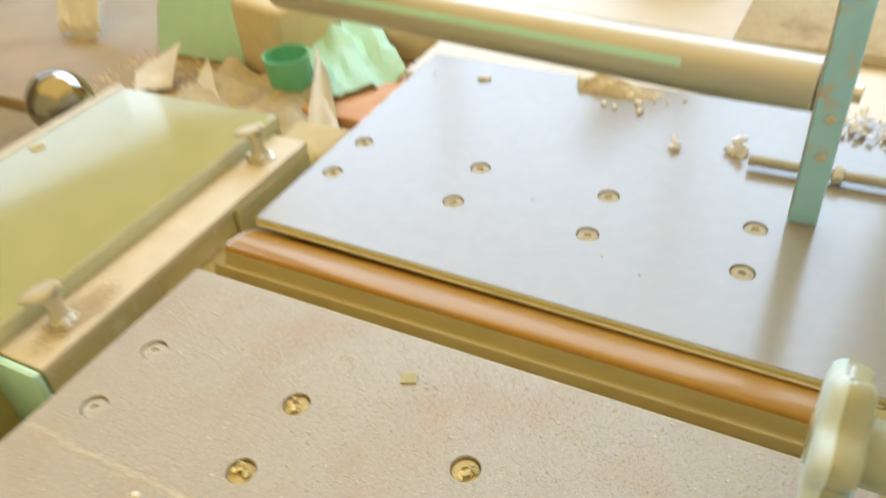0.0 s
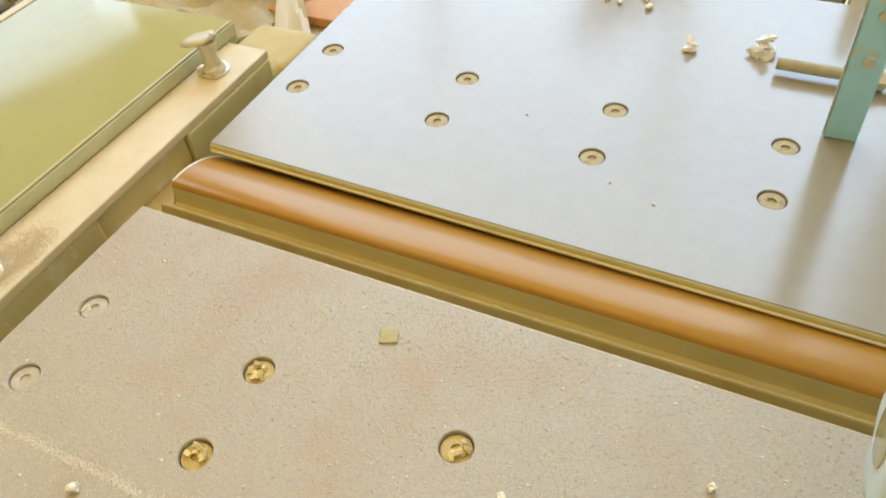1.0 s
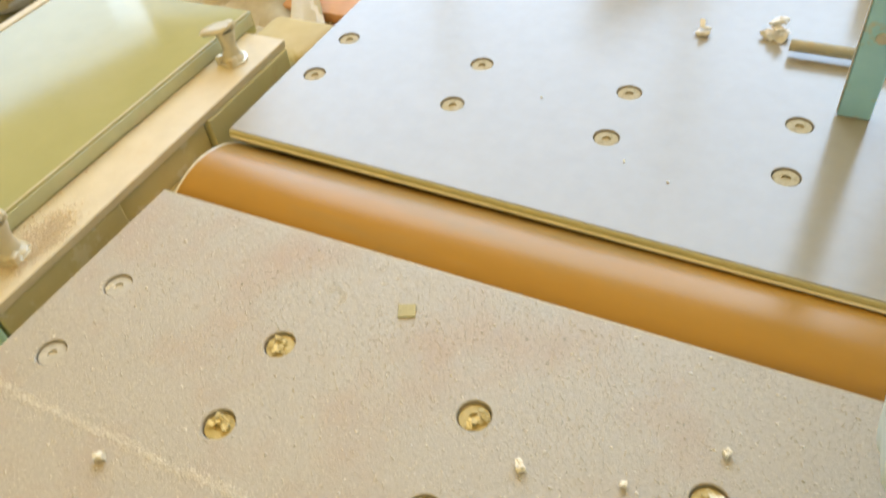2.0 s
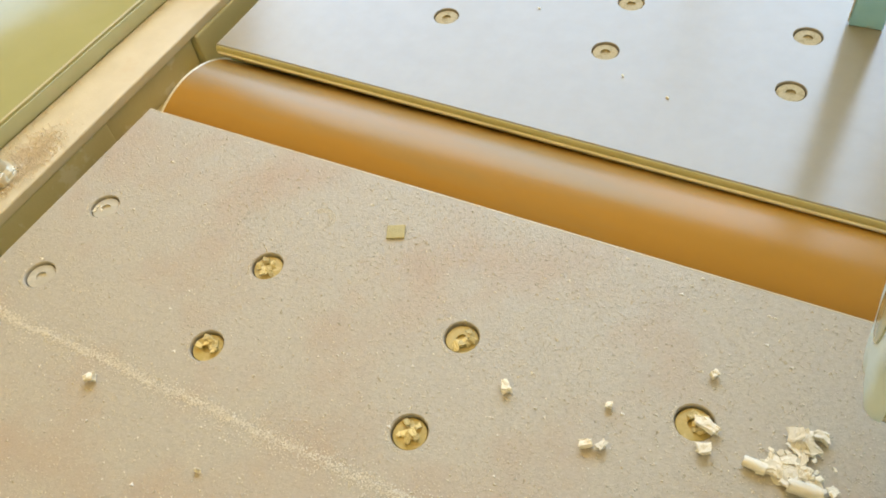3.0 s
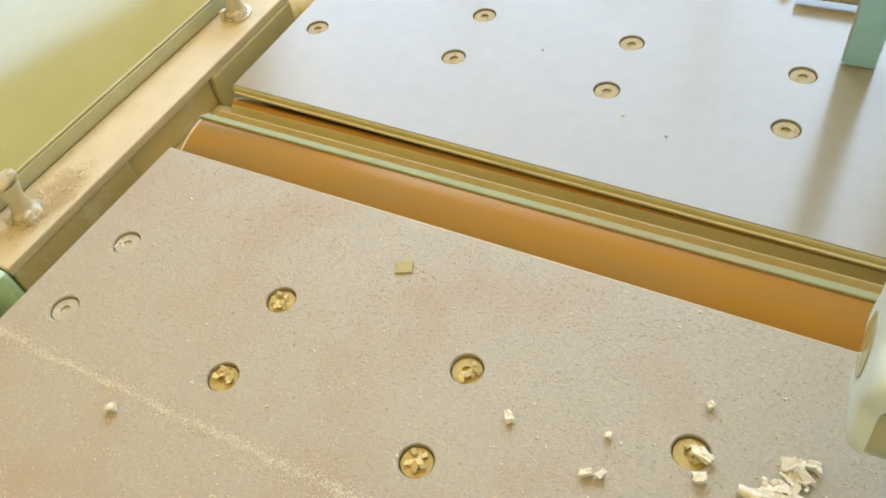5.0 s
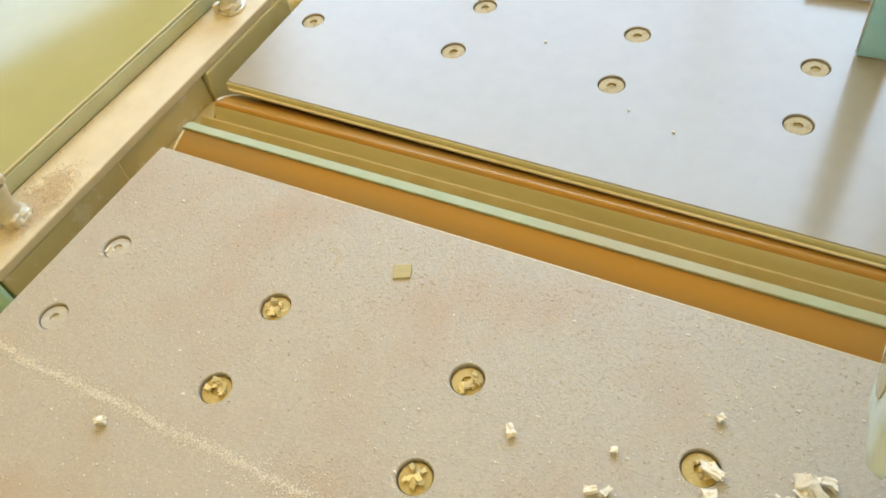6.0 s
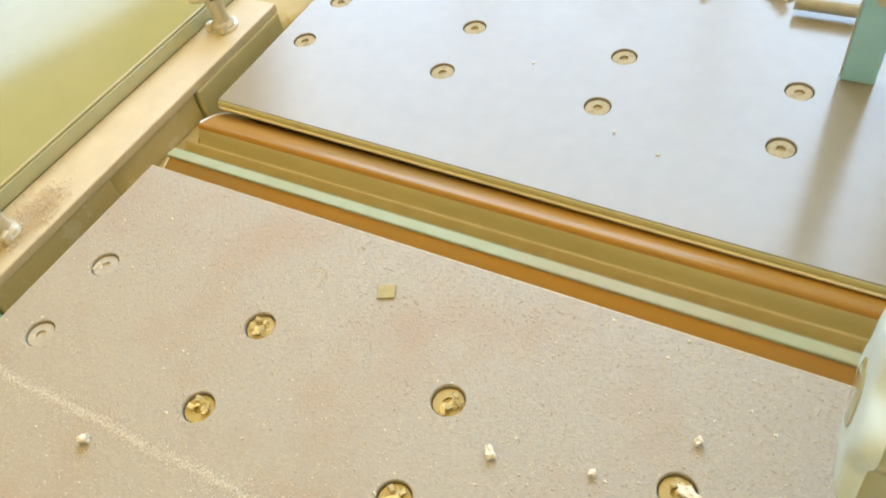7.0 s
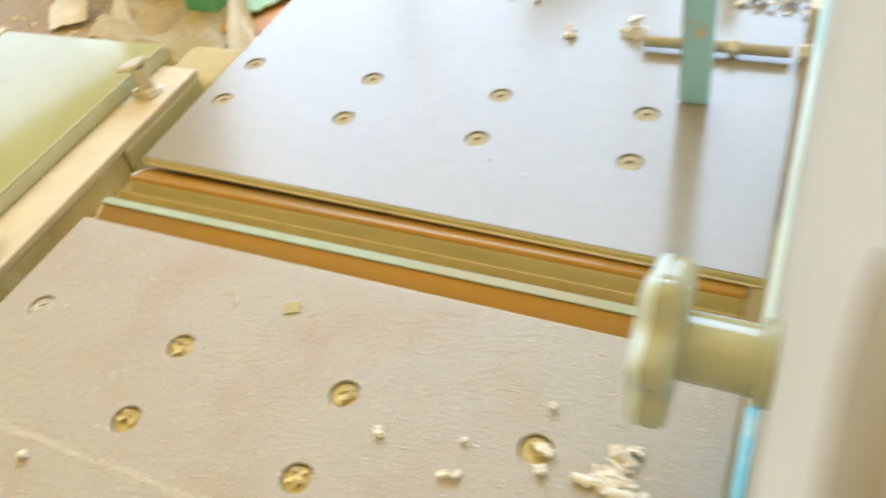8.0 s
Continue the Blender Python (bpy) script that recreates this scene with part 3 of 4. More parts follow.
for v in grip.verts:
    r = math.hypot(v.co.x, v.co.y)
    if r > 0.019:
        k = 0.93 + 0.13 * math.cos(6 * math.atan2(v.co.y, v.co.x)) * min(1, (r - 0.019) / 0.004)
        v.co.x, v.co.y = v.co.x * k, v.co.y * k
grip.transform(pose(*KN, 0, 90, 0))
knob = thing("clamp_knob", grip, "knob", "glossy olive lobed clamp knob on the fence", "knob", smooth=50)
# Front and bevel coloured pale, as the lit side of the olive knob.
ring = lathe([(0.0266, 0.0034), (0.0264, 0.0016), (0.0248, -0.0006), (0.0215, -0.0018), (0.0150, -0.0022), (0.0060, -0.0023)], n=60)
for v in ring.verts:
    r = math.hypot(v.co.x, v.co.y)
    k = 0.94 + 0.13 * math.cos(6 * math.atan2(v.co.y, v.co.x)) * max(0.0, min(1.0, (r - 0.019) / 0.004))
    v.co.x, v.co.y = v.co.x * k, v.co.y * k
ring.transform(pose(*KN, 0, 90, 0))
part("face_plate", ring, "palemint", knob, "knob front in pale mint for the light on its rim", smooth=60)
part("cap", lathe([(0.0095, -0.0020), (0.0095, -0.0027), (0.0080, -0.0031), (0.0030, -0.0033)], pose(*KN, 0, 90, 0), 32), "knob", knob, "olive cap in the knob's face")
part("stem", lathe([(0.0115, 0.012), (0.0115, 0.034), (0.014, 0.0345), (0.014, 0.0392)], pose(*KN, 0, 90, 0), 32), "knob", knob)

# ---------------------------------------------------------------- things behind the machine
def sheet(points, thick, ripple, seed, n=10, m=10):
    """A rippled sheet over four corners, with thickness."""
    rnd = random.Random(seed)
    a, b_, c_, d = (Vector(p) for p in points)
    off = Vector((rnd.uniform(0, 9), rnd.uniform(0, 9), 0))
    bm = bmesh.new()
    grid = []
    for s in (1, -1):
        rows = []
        for i in range(n + 1):
            row = []
            for j in range(m + 1):
                u, v = i / n, j / m
                p = a.lerp(b_, u).lerp(d.lerp(c_, u), v)
                h = noise.noise(Vector((u * 3, v * 3, 0)) + off) + 0.4 * noise.noise(Vector((u * 8, v * 8, 3)) + off)
                row.append(bm.verts.new(p + Vector((0.15 * h * ripple, 0.15 * h * ripple, h * ripple + s * thick / 2))))
            rows.append(row)
        grid.append(rows)
    for rows in grid:
        for i in range(n):
            for j in range(m):
                bm.faces.new((rows[i][j], rows[i + 1][j], rows[i + 1][j + 1], rows[i][j + 1]))
    t, q = grid
    rim = [(i, 0) for i in range(n)] + [(n, j) for j in range(m)] + [(i, m) for i in range(n, 0, -1)] + [(0, j) for j in range(m, 0, -1)]
    for (i, j), (k, l) in zip(rim, rim[1:] + rim[:1]):
        bm.faces.new((t[i][j], t[k][l], q[k][l], q[i][j]))
    return bm


SZ = -0.164
shelf = thing("side_bench", box(-1.5, -0.075, 0.33, 1.15, SZ - 0.022, SZ, 0.003), "floor", "brown wooden side bench behind the machine", "bench")
for x, y in ((-1.45, 0.38), (-0.14, 0.38), (-1.45, 1.1), (-0.14, 1.1)):
    part("leg", box(x - 0.025, x + 0.025, y - 0.025, y + 0.025, ZF, SZ - 0.0225, 0.003), "floor", shelf)
bench = thing("pale_bench", box(-0.13, 0.95, 0.46, 1.30, -0.125, -0.10, 0.003), "pale", "pale sunlit work bench beyond the roller", "bench")
for x, y in ((-0.035, 0.52), (0.9, 0.52), (-0.035, 1.25), (0.9, 1.25)):
    part("leg", box(x - 0.025, x + 0.025, y - 0.025, y + 0.025, ZF, -0.1255, 0.003), "floor", bench)
# Unseen board, shaped so that a brown wedge mirrors in the far plate.
stake = prism([(0.020, 0.0), (0.165, 0.0), (0.156, 0.372), (-0.020, 0.505), (-0.029, 0.500), (0.024, 0.372)], -0.008, 0.008)
stake.transform(pose(-0.030, 0.85, -0.0997, 0, 0, -90))
thing("pointed_board", stake, "floor", "brown pointed board added out of view to reflect in the far plate", "board", smooth=None)
thing("brown_board", box(0.20, 0.50, 0.62, 0.86, -0.0995, -0.085, 0.002), "rag", "brown offcut board lying on the pale bench", "board")

# things on the side bench
def leaning(bm, k=0.42):
    """Leans a body back from the bench."""
    for v in bm.verts:
        v.co.y += k * (v.co.z - SZ)
    return bm


crate = thing("mint_box", leaning(box(-0.590, -0.416, 0.507, 0.675, SZ, 0.07, 0.012)), "mint", "mint painted box leaning back on the side bench", "box")
part("strap", leaning(box(-0.530, -0.485, 0.5035, 0.5068, -0.055, 0.065, 0.001)), "card", crate, "tan strap over the front")
block = thing("cream_block", box(-0.050, 0.050, -0.05, 0.06, 0, 0.105, 0.012, seg=3), "card", "cream rounded block on the side bench", "block")
block.matrix_world = pose(-0.357, 0.540, SZ + 0.0005, 0, 0, -14)
part("knot", lathe([(0.004, 0), (0.003, 0.0015)], pose(0.005, -0.050, 0.055, 90, 0, 0), 10), "recess", block)
thing("green_cup", lathe([(0.021, 0), (0.024, 0.002), (0.029, 0.060), (0.0295, 0.062), (0.027, 0.062), (0.022, 0.004), (0.002, 0.003)], pose(-0.297, 0.458, SZ + 0.0005), 32), "green", "small green plastic cup on the side bench", "cup")
thing("mint_cloth", sheet([(-0.46, 0.66, SZ + 0.085), (-0.35, 0.70, SZ + 0.085), (-0.175, 0.535, SZ + 0.018), (-0.235, 0.440, SZ + 0.016)], 0.003, 0.022, 4, 16, 16), "cloth", "rumpled mint cloth hanging over the bench things", "cloth")
thing("orange_board", box(-0.285, -0.16, 0.42, 0.55, SZ + 0.0003, SZ + 0.012, 0.002), "orange", "orange brown board under the mint cloth", "board")
thing("cream_tray", box(-0.34, -0.09, 0.60, 0.86, SZ + 0.0003, SZ + 0.045, 0.006), "card", "cream wooden tray with shavings", "tray")
for i, (pts, lab) in enumerate((
        (((-0.282, 0.50, SZ + 0.055), (-0.235, 0.455, SZ + 0.045), (-0.185, 0.395, SZ + 0.004), (-0.232, 0.392, SZ + 0.004)), "crumpled white paper leaning on the bench"),
        (((-0.565, 0.445, SZ + 0.004), (-0.485, 0.47, SZ + 0.05), (-0.47, 0.42, SZ + 0.012), (-0.515, 0.395, SZ + 0.004)), "torn white paper on the bench"),
        (((-0.445, 0.43, SZ + 0.004), (-0.415, 0.445, SZ + 0.05), (-0.365, 0.395, SZ + 0.006), (-0.42, 0.385, SZ + 0.004)), "torn white paper on the bench"))):
    thing("paper", sheet(pts, 0.0012, 0.006, 20 + i, 8, 8), "paper", lab, "paper", "torn papers")
thing("white_bag", sheet([(-0.79, 0.51, SZ + 0.010), (-0.715, 0.525, SZ + 0.010), (-0.74, 0.64, SZ + 0.22), (-0.86, 0.66, SZ + 0.21)], 0.02, 0.022, 9, 14, 14), "paper", "crumpled white bag on the side bench", "bag")
thing("grey_rag", sheet([(-0.44, 0.50, SZ + 0.016), (-0.26, 0.46, SZ + 0.016), (-0.22, 0.36, SZ + 0.012), (-0.42, 0.37, SZ + 0.012)], 0.004, 0.02, 13, 16, 16), "rag", "dusty grey brown rag on the side bench", "rag")

ball = bmesh.new()
bmesh.ops.create_uvsphere(ball, u_segments=32, v_segments=20, radius=0.029)
ball.transform(pose(-0.292, 0.146, -0.012))
handle = thing("ball_handle", ball, "chrome", "chrome ball handle at the side of the machine", "handle")
part("stem", lathe([(0.009, 0), (0.009, 0.19)], pose(-0.292, 0.146, -0.215)), "chrome", handle)
part("arm", box(-0.30, -0.235, 0.138, 0.154, -0.235, -0.2145, 0.002), "olive", handle)


# ---------------------------------------------------------------- wood chips and dust
def chip_mesh(name, lx, ly, lz, seed, material="wood", curl=0.0):
    """A splintered piece of wood, lying on z = 0, curled along x if asked."""
    rnd = random.Random(seed)
    bm = bmesh.new()
    bmesh.ops.create_cube(bm, size=1)
    bmesh.ops.subdivide_edges(bm, edges=bm.edges[:], cuts=3, use_grid_fill=True)
    taper, skew = rnd.uniform(-0.5, 0.5), rnd.uniform(-0.4, 0.4)
    for v in bm.verts:
        p = v.co.copy()
        k = noise.noise_vector(p * 1.9 + Vector((seed * 1.7, 0, 0))) * 0.28 + noise.noise_vector(p * 5.0 + Vector((0, seed * 2.3, 0))) * 0.10
        p = p + Vector((k.x, k.y, k.z))
        if abs(v.co.x) > 0.49:
            p.x += 0.16 * noise.noise(Vector((v.co.y * 9, v.co.z * 9, seed)))
        p.y = p.y * (1 + taper * p.x) + skew * p.x * 0.5
        if curl:
            a = p.y * curl
            rr = ly / curl
            v.co = Vector((p.x * lx, math.sin(a) * (rr + p.z * lz), (1 - math.cos(a)) * rr + p.z * lz))
        else:
            v.co = Vector((p.x * lx, p.y * ly, p.z * lz * (1 + 0.3 * p.x)))
    low = min(v.co.z for v in bm.verts)
    for v in bm.verts:
        v.co.z -= low
    return mesh_of(name, bm, material, None)


def roll_mesh(name, l, r, seed, material="wood"):
    """A tight roll of shaving, lying on z = 0, with ragged ends."""
    n, m = 14, 7
    bm = bmesh.new()
    rings = []
    for j in range(m + 1):
        ring = []
        for i in range(n):
            a = 2 * math.pi * i / n
            q = Vector((j * 0.7, math.cos(a) * 1.6, math.sin(a) * 1.6 + seed * 3.1))
            rr = r * (1 + 0.22 * noise.noise(q) - 0.10 * (i / n) + 0.08 * noise.noise(q * 3))
            end = (0.10 * l * noise.noise(q * 2.2)) if j in (0, m) else 0
            ring.append(bm.verts.new((l * (j / m - 0.5) + end, rr * math.cos(a), rr * math.sin(a) + r)))
        rings.append(ring)
    for p, q in zip(rings, rings[1:]):
        for i in range(n):
            bm.faces.new((p[i], p[(i + 1) % n], q[(i + 1) % n], q[i]))
    for ring, s in ((rings[0], 1), (rings[-1], -1)):
        c = bm.verts.new((ring[0].co.x + s * 0.10 * l, 0, r))
        for i in range(n):
            bm.faces.new((ring[i], ring[(i + 1) % n], c))
    return mesh_of(name, bm, material, 60)


def roll(x, y, z, l, r, seed, turn, tilt, label):
    ob = new("wood_shaving", roll_mesh("wood_shaving", l, r, seed))
    ob.matrix_world = pose(x, y, z, 0, tilt, turn)
    return tagged(ob, label, "wood shaving", "wood chips on the table")


def chip(x, y, z, l, seed, turn=0.0, tilt=0.0, shape=(1.0, 0.6, 0.45), curl=0.0, label="small splintered pale wood chip", group="wood chips on the table", material="wood"):
    ob = new("wood_chip", chip_mesh("wood_chip", 0.66 * l * shape[0], 0.66 * l * shape[1], 0.66 * l * shape[2], seed, material, curl))
    ob.matrix_world = pose(x, y, z, 0, tilt, turn)
    return tagged(ob, label, "wood chip", group)


ON = "pale wood chip lying on the dusty table plate"
chip(0.236, -0.0765, 0.0002, 0.0068, 1, 120, 0, (1, 0.62, 0.55), label=ON)
chip(0.0865, -0.1365, 0.0002, 0.0058, 2, 30, 0, (1, 0.7, 0.7), label=ON)
chip(0.270, -0.0855, 0.0002, 0.0062, 3, 20, -8, (1, 0.55, 0.6), label=ON)
chip(0.2745, -0.0845, 0.0002, 0.0055, 4, 70, 8, (1, 0.6, 0.6), label=ON)
chip(0.272, -0.069, 0.0002, 0.0034, 5, 10, 0, (1, 0.8, 0.8), label=ON)
chip(0.3015, -0.0435, 0.0002, 0.0042, 6, 50, 0, (1, 0.8, 0.8), label=ON)
chip(0.3055, -0.072, 0.0002, 0.0066, 7, 30, 0, (1, 0.7, 0.6), label=ON)
chip(0.305, -0.0635, 0.0004, 0.0085, 8, -25, 6, (1, 0.6, 0.45), label=ON)
chip(0.302, -0.0615, -0.0010, 0.0060, 9, 20, 10, (1, 0.7, 0.4), label=ON)
rnd_pile = random.Random(11)
PILE = "curled pale shaving in the heap of chips"
roll(0.3215, -0.0712, 0.0001, 0.0072, 0.0019, 10, -6, 0, PILE)
for i in range(44):
    k = rnd_pile.random()
    chip(0.3235 + 0.0150 * k + rnd_pile.gauss(0, 0.0012), -0.0708 + 0.0035 * k + rnd_pile.gauss(0, 0.0014), rnd_pile.uniform(0.0002, 0.0014), rnd_pile.uniform(0.0018, 0.0042), 700 + i, rnd_pile.uniform(0, 180), rnd_pile.uniform(-25, 25), (1, 0.7, 0.5), 0, "small crumb in the heap of chips")
roll(0.3375, -0.0735, 0.0001, 0.0108, 0.0024, 11, 3, 0, PILE)
chip(0.3285, -0.0715, 0.0002, 0.0085, 12, 40, -40, (1, 0.9, 0.12), 0, PILE)
chip(0.3325, -0.0590, 0.0002, 0.0085, 13, 55, 25, (1, 0.7, 0.18), 0, PILE)
chip(0.3310, -0.0560, 0.0030, 0.0075, 14, 20, -24, (1, 0.8, 0.15), 0, PILE)
chip(0.3385, -0.0530, 0.0002, 0.0070, 15, 10, 0, (1, 0.7, 0.5), 0, PILE)
chip(0.3350, -0.0610, 0.0002, 0.0068, 16, 80, 18, (1, 0.5, 0.25), 0, PILE)
chip(0.3290, -0.0640, 0.0002, 0.0060, 17, -40, 12, (1, 0.6, 0.25), 0, PILE)
for i, (x, y, z, l, turn, tilt) in enumerate(((0.3255, -0.0695, 0.0014, 0.0075, 12, 8), (0.3275, -0.0672, 0.0004, 0.0080, -24, -12), (0.3305, -0.0655, 0.0016, 0.0070, 32, 15), (0.3345, -0.0640, 0.0006, 0.0082, 70, -10),
                                                   (0.3325, -0.0690, 0.0008, 0.0085, 4, 10), (0.3365, -0.0580, 0.0016, 0.0080, -35, 20), (0.3340, -0.0555, 0.0004, 0.0090, 62, -16), (0.3395, -0.0705, 0.0004, 0.0070, 15, 6))):
    chip(x, y, z, l, 900 + i, turn, tilt, (1, 0.62, 0.24), 0, PILE)
for i in range(14):
    chip(0.331 + random.gauss(0, 0.006), -0.0625 + random.gauss(0, 0.0055), random.uniform(0.0002, 0.002), random.uniform(0.002, 0.0045), 40 + i, random.uniform(0, 180), random.uniform(-30, 30), (1, 0.6, 0.35), 0, "small crumb in the heap of chips")
chip(0.150, -0.1490, 0.0002, 0.0030, 18, 0, 0, (1, 1.9, 0.10), 5.0, ON)
flake = thing("wood_flake", box(-0.0039, 0.0039, -0.0036, 0.0036, 0.0, 0.0008, 0.0002), "flake", "thin square tan wood flake on the dusty plate", "wood flake", smooth=None)
flake.matrix_world = pose(0.1630, -0.0268, 0.0002, 0, 0, 24)
for i, (x, y, l) in enumerate(((0.057, 0.284, 0.008), (0.062, 0.286, 0.006), (0.192, 0.271, 0.0075), (0.207, 0.293, 0.004), (0.218, 0.299, 0.004), (0.197, 0.291, 0.004), (0.1405, 0.3035, 0.021),
                               (0.163, 0.275, 0.006), (0.172, 0.273, 0.006), (0.187, 0.283, 0.009), (0.178, 0.292, 0.008), (0.150, 0.296, 0.007), (0.016, 0.279, 0.003), (0.2195, 0.101, 0.0022), (0.244, 0.0925, 0.002), (0.160, 0.140, 0.0018))):
    chip(x, y, 0.0002, l, 60 + i, 37 * i, 0, (1, 0.6, 0.4), 0, "pale wood chip lying on the smooth plate", "wood chips on the far table")
for i, (x, y, z, l, tl) in enumerate(((0.2275, 0.230, 0.0002, 0.007, 0), (0.2285, 0.231, 0.0035, 0.006, 25), (0.2265, 0.2315, 0.0065, 0.005, -30), (0.2625, 0.238, 0.0002, 0.009, -38),
                                      (0.268, 0.239, 0.0002, 0.012, 0), (0.2715, 0.2385, 0.0002, 0.009, 40), (0.267, 0.240, 0.0045, 0.009, 12), (0.268, 0.241, 0.0080, 0.008, -15), (0.270, 0.240, 0.0105, 0.006, 20))):
    chip(x, y, z, 1.35 * l, 90 + i, 50 * i, tl, (1, 0.6, 0.3), 0, "bright curled shaving standing on the smooth plate", "wood chips on the far table", "shaving")
for i in range(60):
    chip(0.345 + random.gauss(0, 0.014), 0.296 + random.gauss(0, 0.012) * 0.8, random.uniform(0.0002, 0.004), random.uniform(0.003, 0.009), 120 + i, random.uniform(0, 180), random.uniform(-35, 35), (1, 0.6, 0.3), 0,
         "tangled shaving in the heap at the table's corner", "wood chips on the far table", "shaving" if i % 3 else "wood")


def dust_mound(x, y, rx, ry, height, seed):
    """A low uneven heap of packed dust, higher at its left end."""
    bm = bmesh.new()
    rings, n = [], 40
    for j in range(9):
        r = 1 - j / 8
        ring = []
        for i in range(n):
            a = 2 * math.pi * i / n
            u, v = r * math.cos(a), r * math.sin(a)
            q = Vector((u * 2.2 + seed, v * 2.2, 0))
            edge = 1 + 0.22 * noise.noise(q * 1.3) + 0.10 * noise.noise(q * 4)
            h = height * (1 - r ** 1.5) * (0.75 - 0.35 * u) * (1 + 0.35 * noise.noise(q * 2.5))
            ring.append(bm.verts.new((x + rx * u * edge - 0.25 * rx * (1 - r), y + ry * v * edge, 0.0002 + max(0.0, h) + 0.0009 * noise.noise(q * 9))))
        rings.append(ring)
    for p, q in zip(rings, rings[1:]):
        for i in range(n):
            bm.faces.new((p[i], p[(i + 1) % n], q[(i + 1) % n], q[i]))
    bm.faces.new(rings[0])
    bmesh.ops.remove_doubles(bm, verts=bm.verts[:], dist=1e-5)
    return bm


thing("dust_heap", dust_mound(0.166, 0.301, 0.034, 0.012, 0.013, 3), "heapdust", "tan heap of packed dust at the end of the smooth plate", "dust heap", kind="stuff", smooth=40)


def scatter(name, spots, size, label, material, seed, category="sawdust"):
    """Loose grains as one mesh: small skewed pyramids."""
    rnd = random.Random(seed)
    vs, fs = [], []
    for x, y, z, k in spots:
        r = rnd.uniform(*size) * k
        a = rnd.uniform(0, 6.28)
        b0 = len(vs)
        st = rnd.uniform(0.7, 1.8)
        for j in range(3):
            t = a + j * 2.094
            vs.append((x + r * st * math.cos(t), y + r * math.sin(t), z))
        vs.append((x + rnd.uniform(-0.4, 0.4) * r, y + rnd.uniform(-0.4, 0.4) * r, z + r * rnd.uniform(0.35, 0.75)))
        fs += [(b0, b0 + 1, b0 + 3), (b0 + 1, b0 + 2, b0 + 3), (b0 + 2, b0, b0 + 3)]
    me = bpy.data.meshes.new(name)
    me.from_pydata(vs, [], fs)
    me.materials.append(M[material])
    return tagged(new(name, me), label, category, "", "stuff")


rnd = random.Random(5)


def clear(x, y):
    return all((x - cx) ** 2 + (y - cy) ** 2 > (HOLE_R + 0.0005) ** 2 for cx in NEAR_COLS for cy in NEAR_ROWS)


grains = []
while len(grains) < 17000:
    x, y = rnd.uniform(0.002, 0.368), rnd.uniform(-0.24, -0.0015)
    dens = 0.55 + 0.9 * noise.noise(Vector((x * 26, y * 26, 1.0)))
    if rnd.random() < dens and clear(x, y):
        grains.append((x, y, 0.0001, 1.0 if rnd.random() < 0.93 else 2.1))
scatter("sawdust", grains, (0.00013, 0.00032), "fine pale sawdust grains on the table plate", "dust", 6)
ridge = []
while len(ridge) < 9500:
    x = rnd.uniform(0.004, 0.262)
    y = -0.1275 + 0.0016 * noise.noise(Vector((x * 40, 0, 0))) + rnd.gauss(0, 0.0012 if rnd.random() < 0.72 else 0.0040)
    if clear(x, y):
        ridge.append((x, y, 0.0001, 1.0))
scatter("sawdust", ridge, (0.00014, 0.00034), "thin line of sawdust across the table plate", "dustpale", 7)
lumps = []
while len(lumps) < 7000:
    x, y = rnd.uniform(0.002, 0.369), rnd.uniform(-0.21, -0.0012)
    if clear(x, y) and rnd.random() < 0.35 + 1.5 * x:
        lumps.append((x, y, 0.0001, rnd.uniform(0.7, 1.5)))
scatter("sawdust", lumps, (0.00022, 0.00040), "small lumps of pale dust on the table plate", "dust", 37)
specks = []
while len(specks) < 950:
    x, y = rnd.uniform(0.004, 0.366), -0.003 - 0.2 * rnd.random()
    if clear(x, y) and rnd.random() < 0.35 + 1.6 * x:
        specks.append((x, y, 0.0001, 1.0 if rnd.random() < 0.85 else 1.8))
scatter("sawdust", specks, (0.00028, 0.00055), "coarse pale specks of sawdust on the table plate", "dustpale", 17)
rims = []
for cx in NEAR_COLS:
    for cy in NEAR_ROWS:
        for _ in range(130):
            a, r = rnd.gauss(4.0, 0.55), HOLE_R + 0.0007 + abs(rnd.gauss(0, 0.0008))
            rims.append((cx + r * math.cos(a), cy + r * math.sin(a), 0.0001, 1.0))
for _ in range(420):
    a, r = rnd.uniform(-0.4, 2.6), rnd.choice((0.0042, 0.0058)) + rnd.gauss(0, 0.0003)
    rims.append((0.128 + r * math.cos(a), -0.032 + r * math.sin(a), 0.0001, 0.9))
scatter("sawdust", rims, (0.00010, 0.00026), "pale dust smeared round the sunk holes", "dustpale", 27)
heap = [(-0.034 + rnd.gauss(0, 0.006), -0.058 + rnd.gauss(0, 0.012), 0.0021 + abs(rnd.gauss(0, 0.0006)), rnd.uniform(0.7, 1.8)) for _ in range(4200)]
heap = [h for h in heap if -0.0525 < h[0] < -0.0195]
heap += [(-0.052 + abs(rnd.gauss(0, 0.0012)), rnd.uniform(-0.09, 0.10), 0.0021, rnd.uniform(0.7, 2.0)) for _ in range(350)]
scatter("sawdust", heap, (0.0002, 0.0005), "sawdust heaped on the rail by the clamp bolt", "dustwarm", 8)
litter = [(rnd.uniform(-0.62, -0.12), rnd.uniform(0.34, 0.62), SZ + 0.0003, rnd.uniform(0.5, 2.2)) for _ in range(900)]
scatter("shavings", litter, (0.0012, 0.003), "wood shavings littering the side bench", "dustwarm", 9, "shavings")

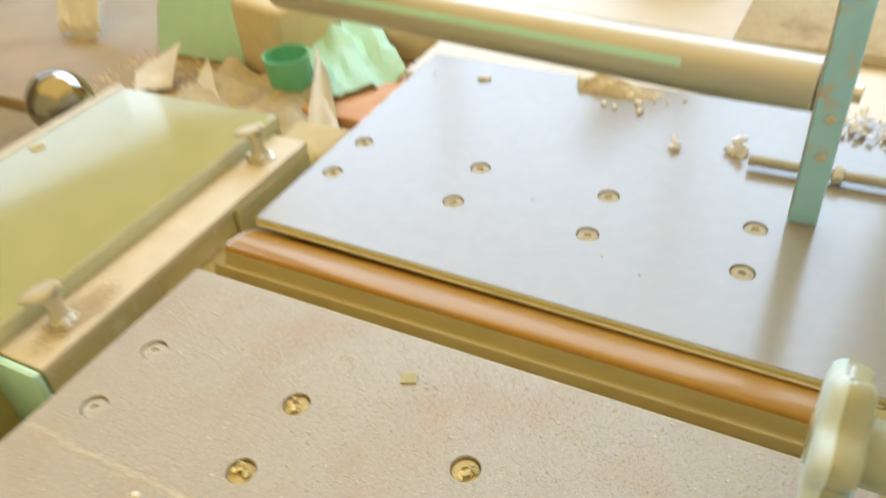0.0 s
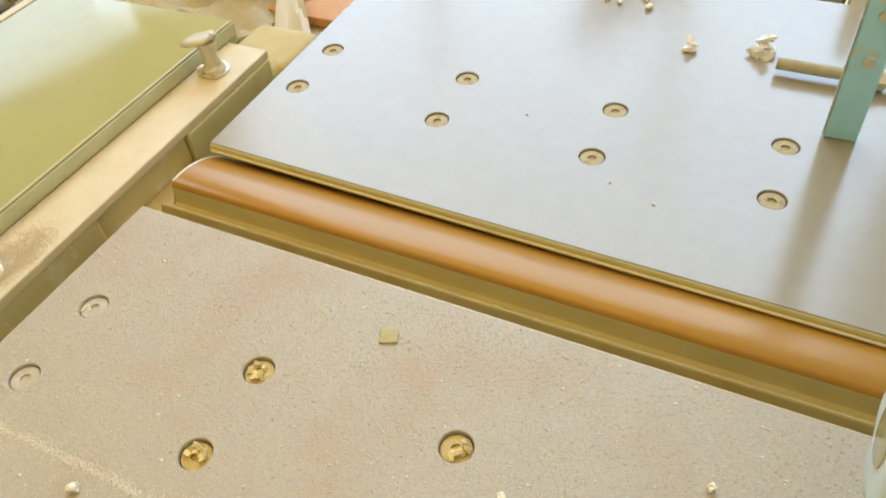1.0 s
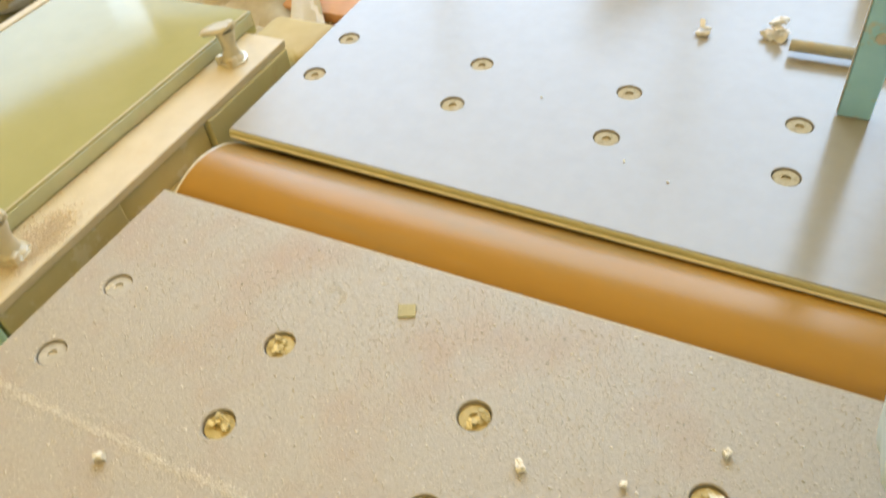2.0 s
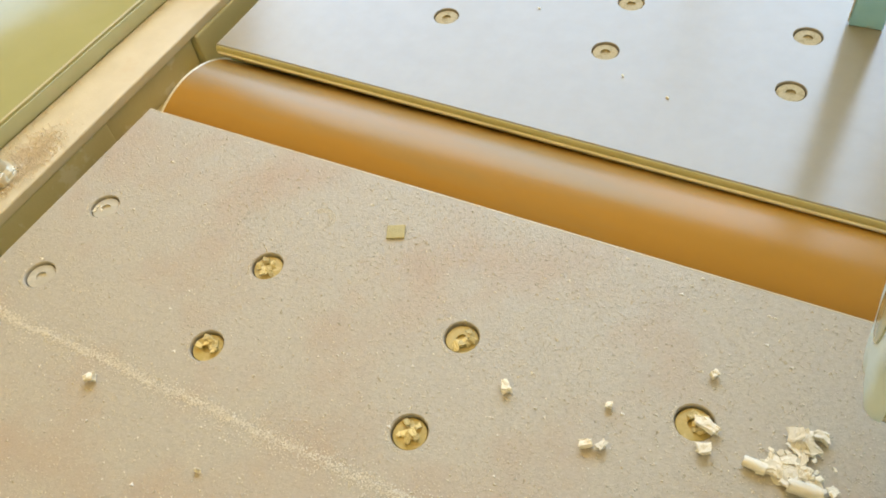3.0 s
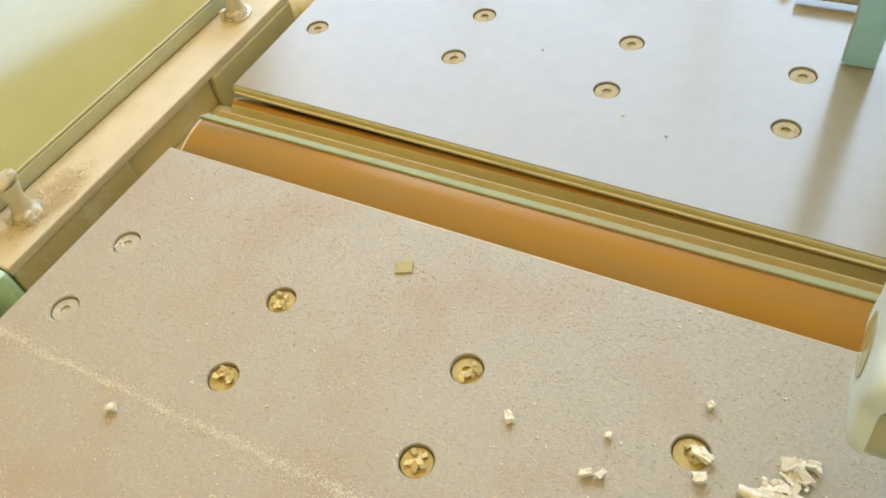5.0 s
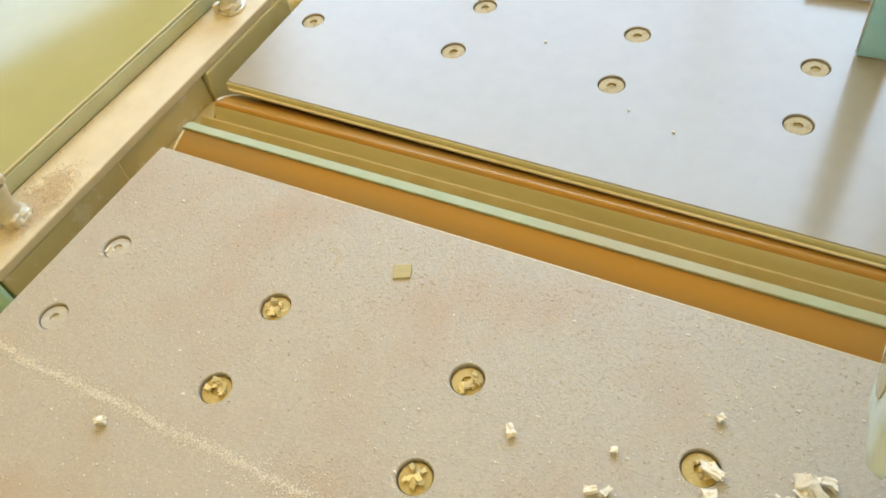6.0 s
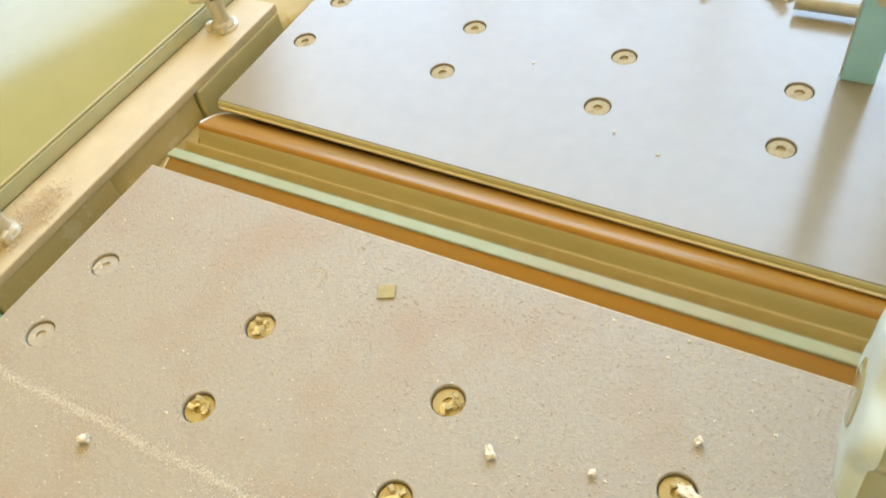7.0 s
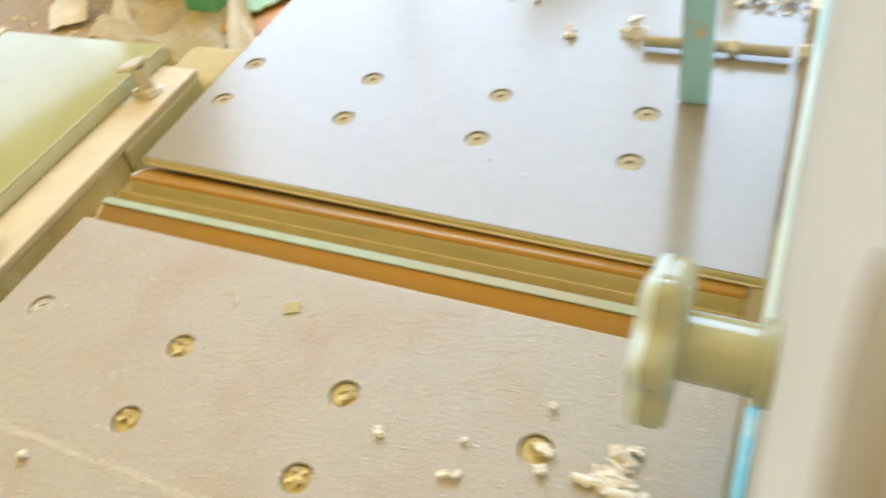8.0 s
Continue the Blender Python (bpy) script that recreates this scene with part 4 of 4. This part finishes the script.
# crumbs packed into the sunk holes of the near table
for i, (cx, cy) in enumerate(((x, y) for x in NEAR_COLS[1:] for y in NEAR_ROWS)):
    for k in range(11):
        a, r = rnd.uniform(0, 6.28), 0.0043 * math.sqrt(rnd.random())
        l = rnd.uniform(0.0022, 0.0050)
        chip(cx + r * math.cos(a), cy + r * math.sin(a), -0.0018 + rnd.uniform(0, 0.0010), l, 300 + 20 * i + k, rnd.uniform(0, 180), rnd.uniform(-28, 28), (1, 0.65, 0.3), 0,
             "amber wood crumb in a sunk screw hole", "crumbs in the screw holes", "crumb")
for cx, cy in ((NEAR_COLS[0], NEAR_ROWS[1]),):
    for k in range(5):
        chip(cx - 0.003 + rnd.uniform(-0.002, 0.002), cy - 0.002 + rnd.uniform(-0.002, 0.002), -0.0014, 0.0022, 480 + k, rnd.uniform(0, 180), rnd.uniform(-20, 20), (1, 0.6, 0.35), 0,
             "pale crumb on a screw head", "crumbs in the screw holes", "wood")


# ---------------------------------------------------------------- what turns
LIP = [(0, 4), (0.1, 6), (0.2, 8.5), (0.3, 16), (0.4, 21), (0.5, 26), (0.6, 29), (0.7, 27), (0.8, 18.5), (0.9, 11), (1.0, 7.5), (1.1, 8), (1.3, 9), (1.5, 9.7), (1.6, 11),
       (1.7, 13.5), (1.8, 18.5), (1.9, 24), (2.0, 30), (2.2, 40), (2.7, 47), (3.3, 50), (3.5, 54), (3.6, 58), (3.7, 63), (3.8, 71), (3.9, 82), (4.0, 94), (4.1, 106), (4.2, 110), (4.3, 107),
       (4.4, 101), (4.5, 94), (4.6, 90), (4.8, 90.5), (5.0, 92.5), (5.1, 98), (5.2, 103), (5.6, 108), (6.0, 103), (6.3, 95), (6.4, 83), (6.5, 84), (6.6, 98), (6.7, 106.5),
       (6.8, 113), (6.9, 115), (7.0, 110), (7.1, 95), (7.2, 91), (7.3, 93), (7.4, 103), (7.5, 110), (7.6, 112), (7.7, 111), (7.8, 109), (8.0, 106)]


def motions():
    """The cutter block is rocked to and fro about its axle."""
    walk(cutter, [(t, pose(0, AXIS_Y, AXIS_Z, a)) for t, a in LIP])


motions()
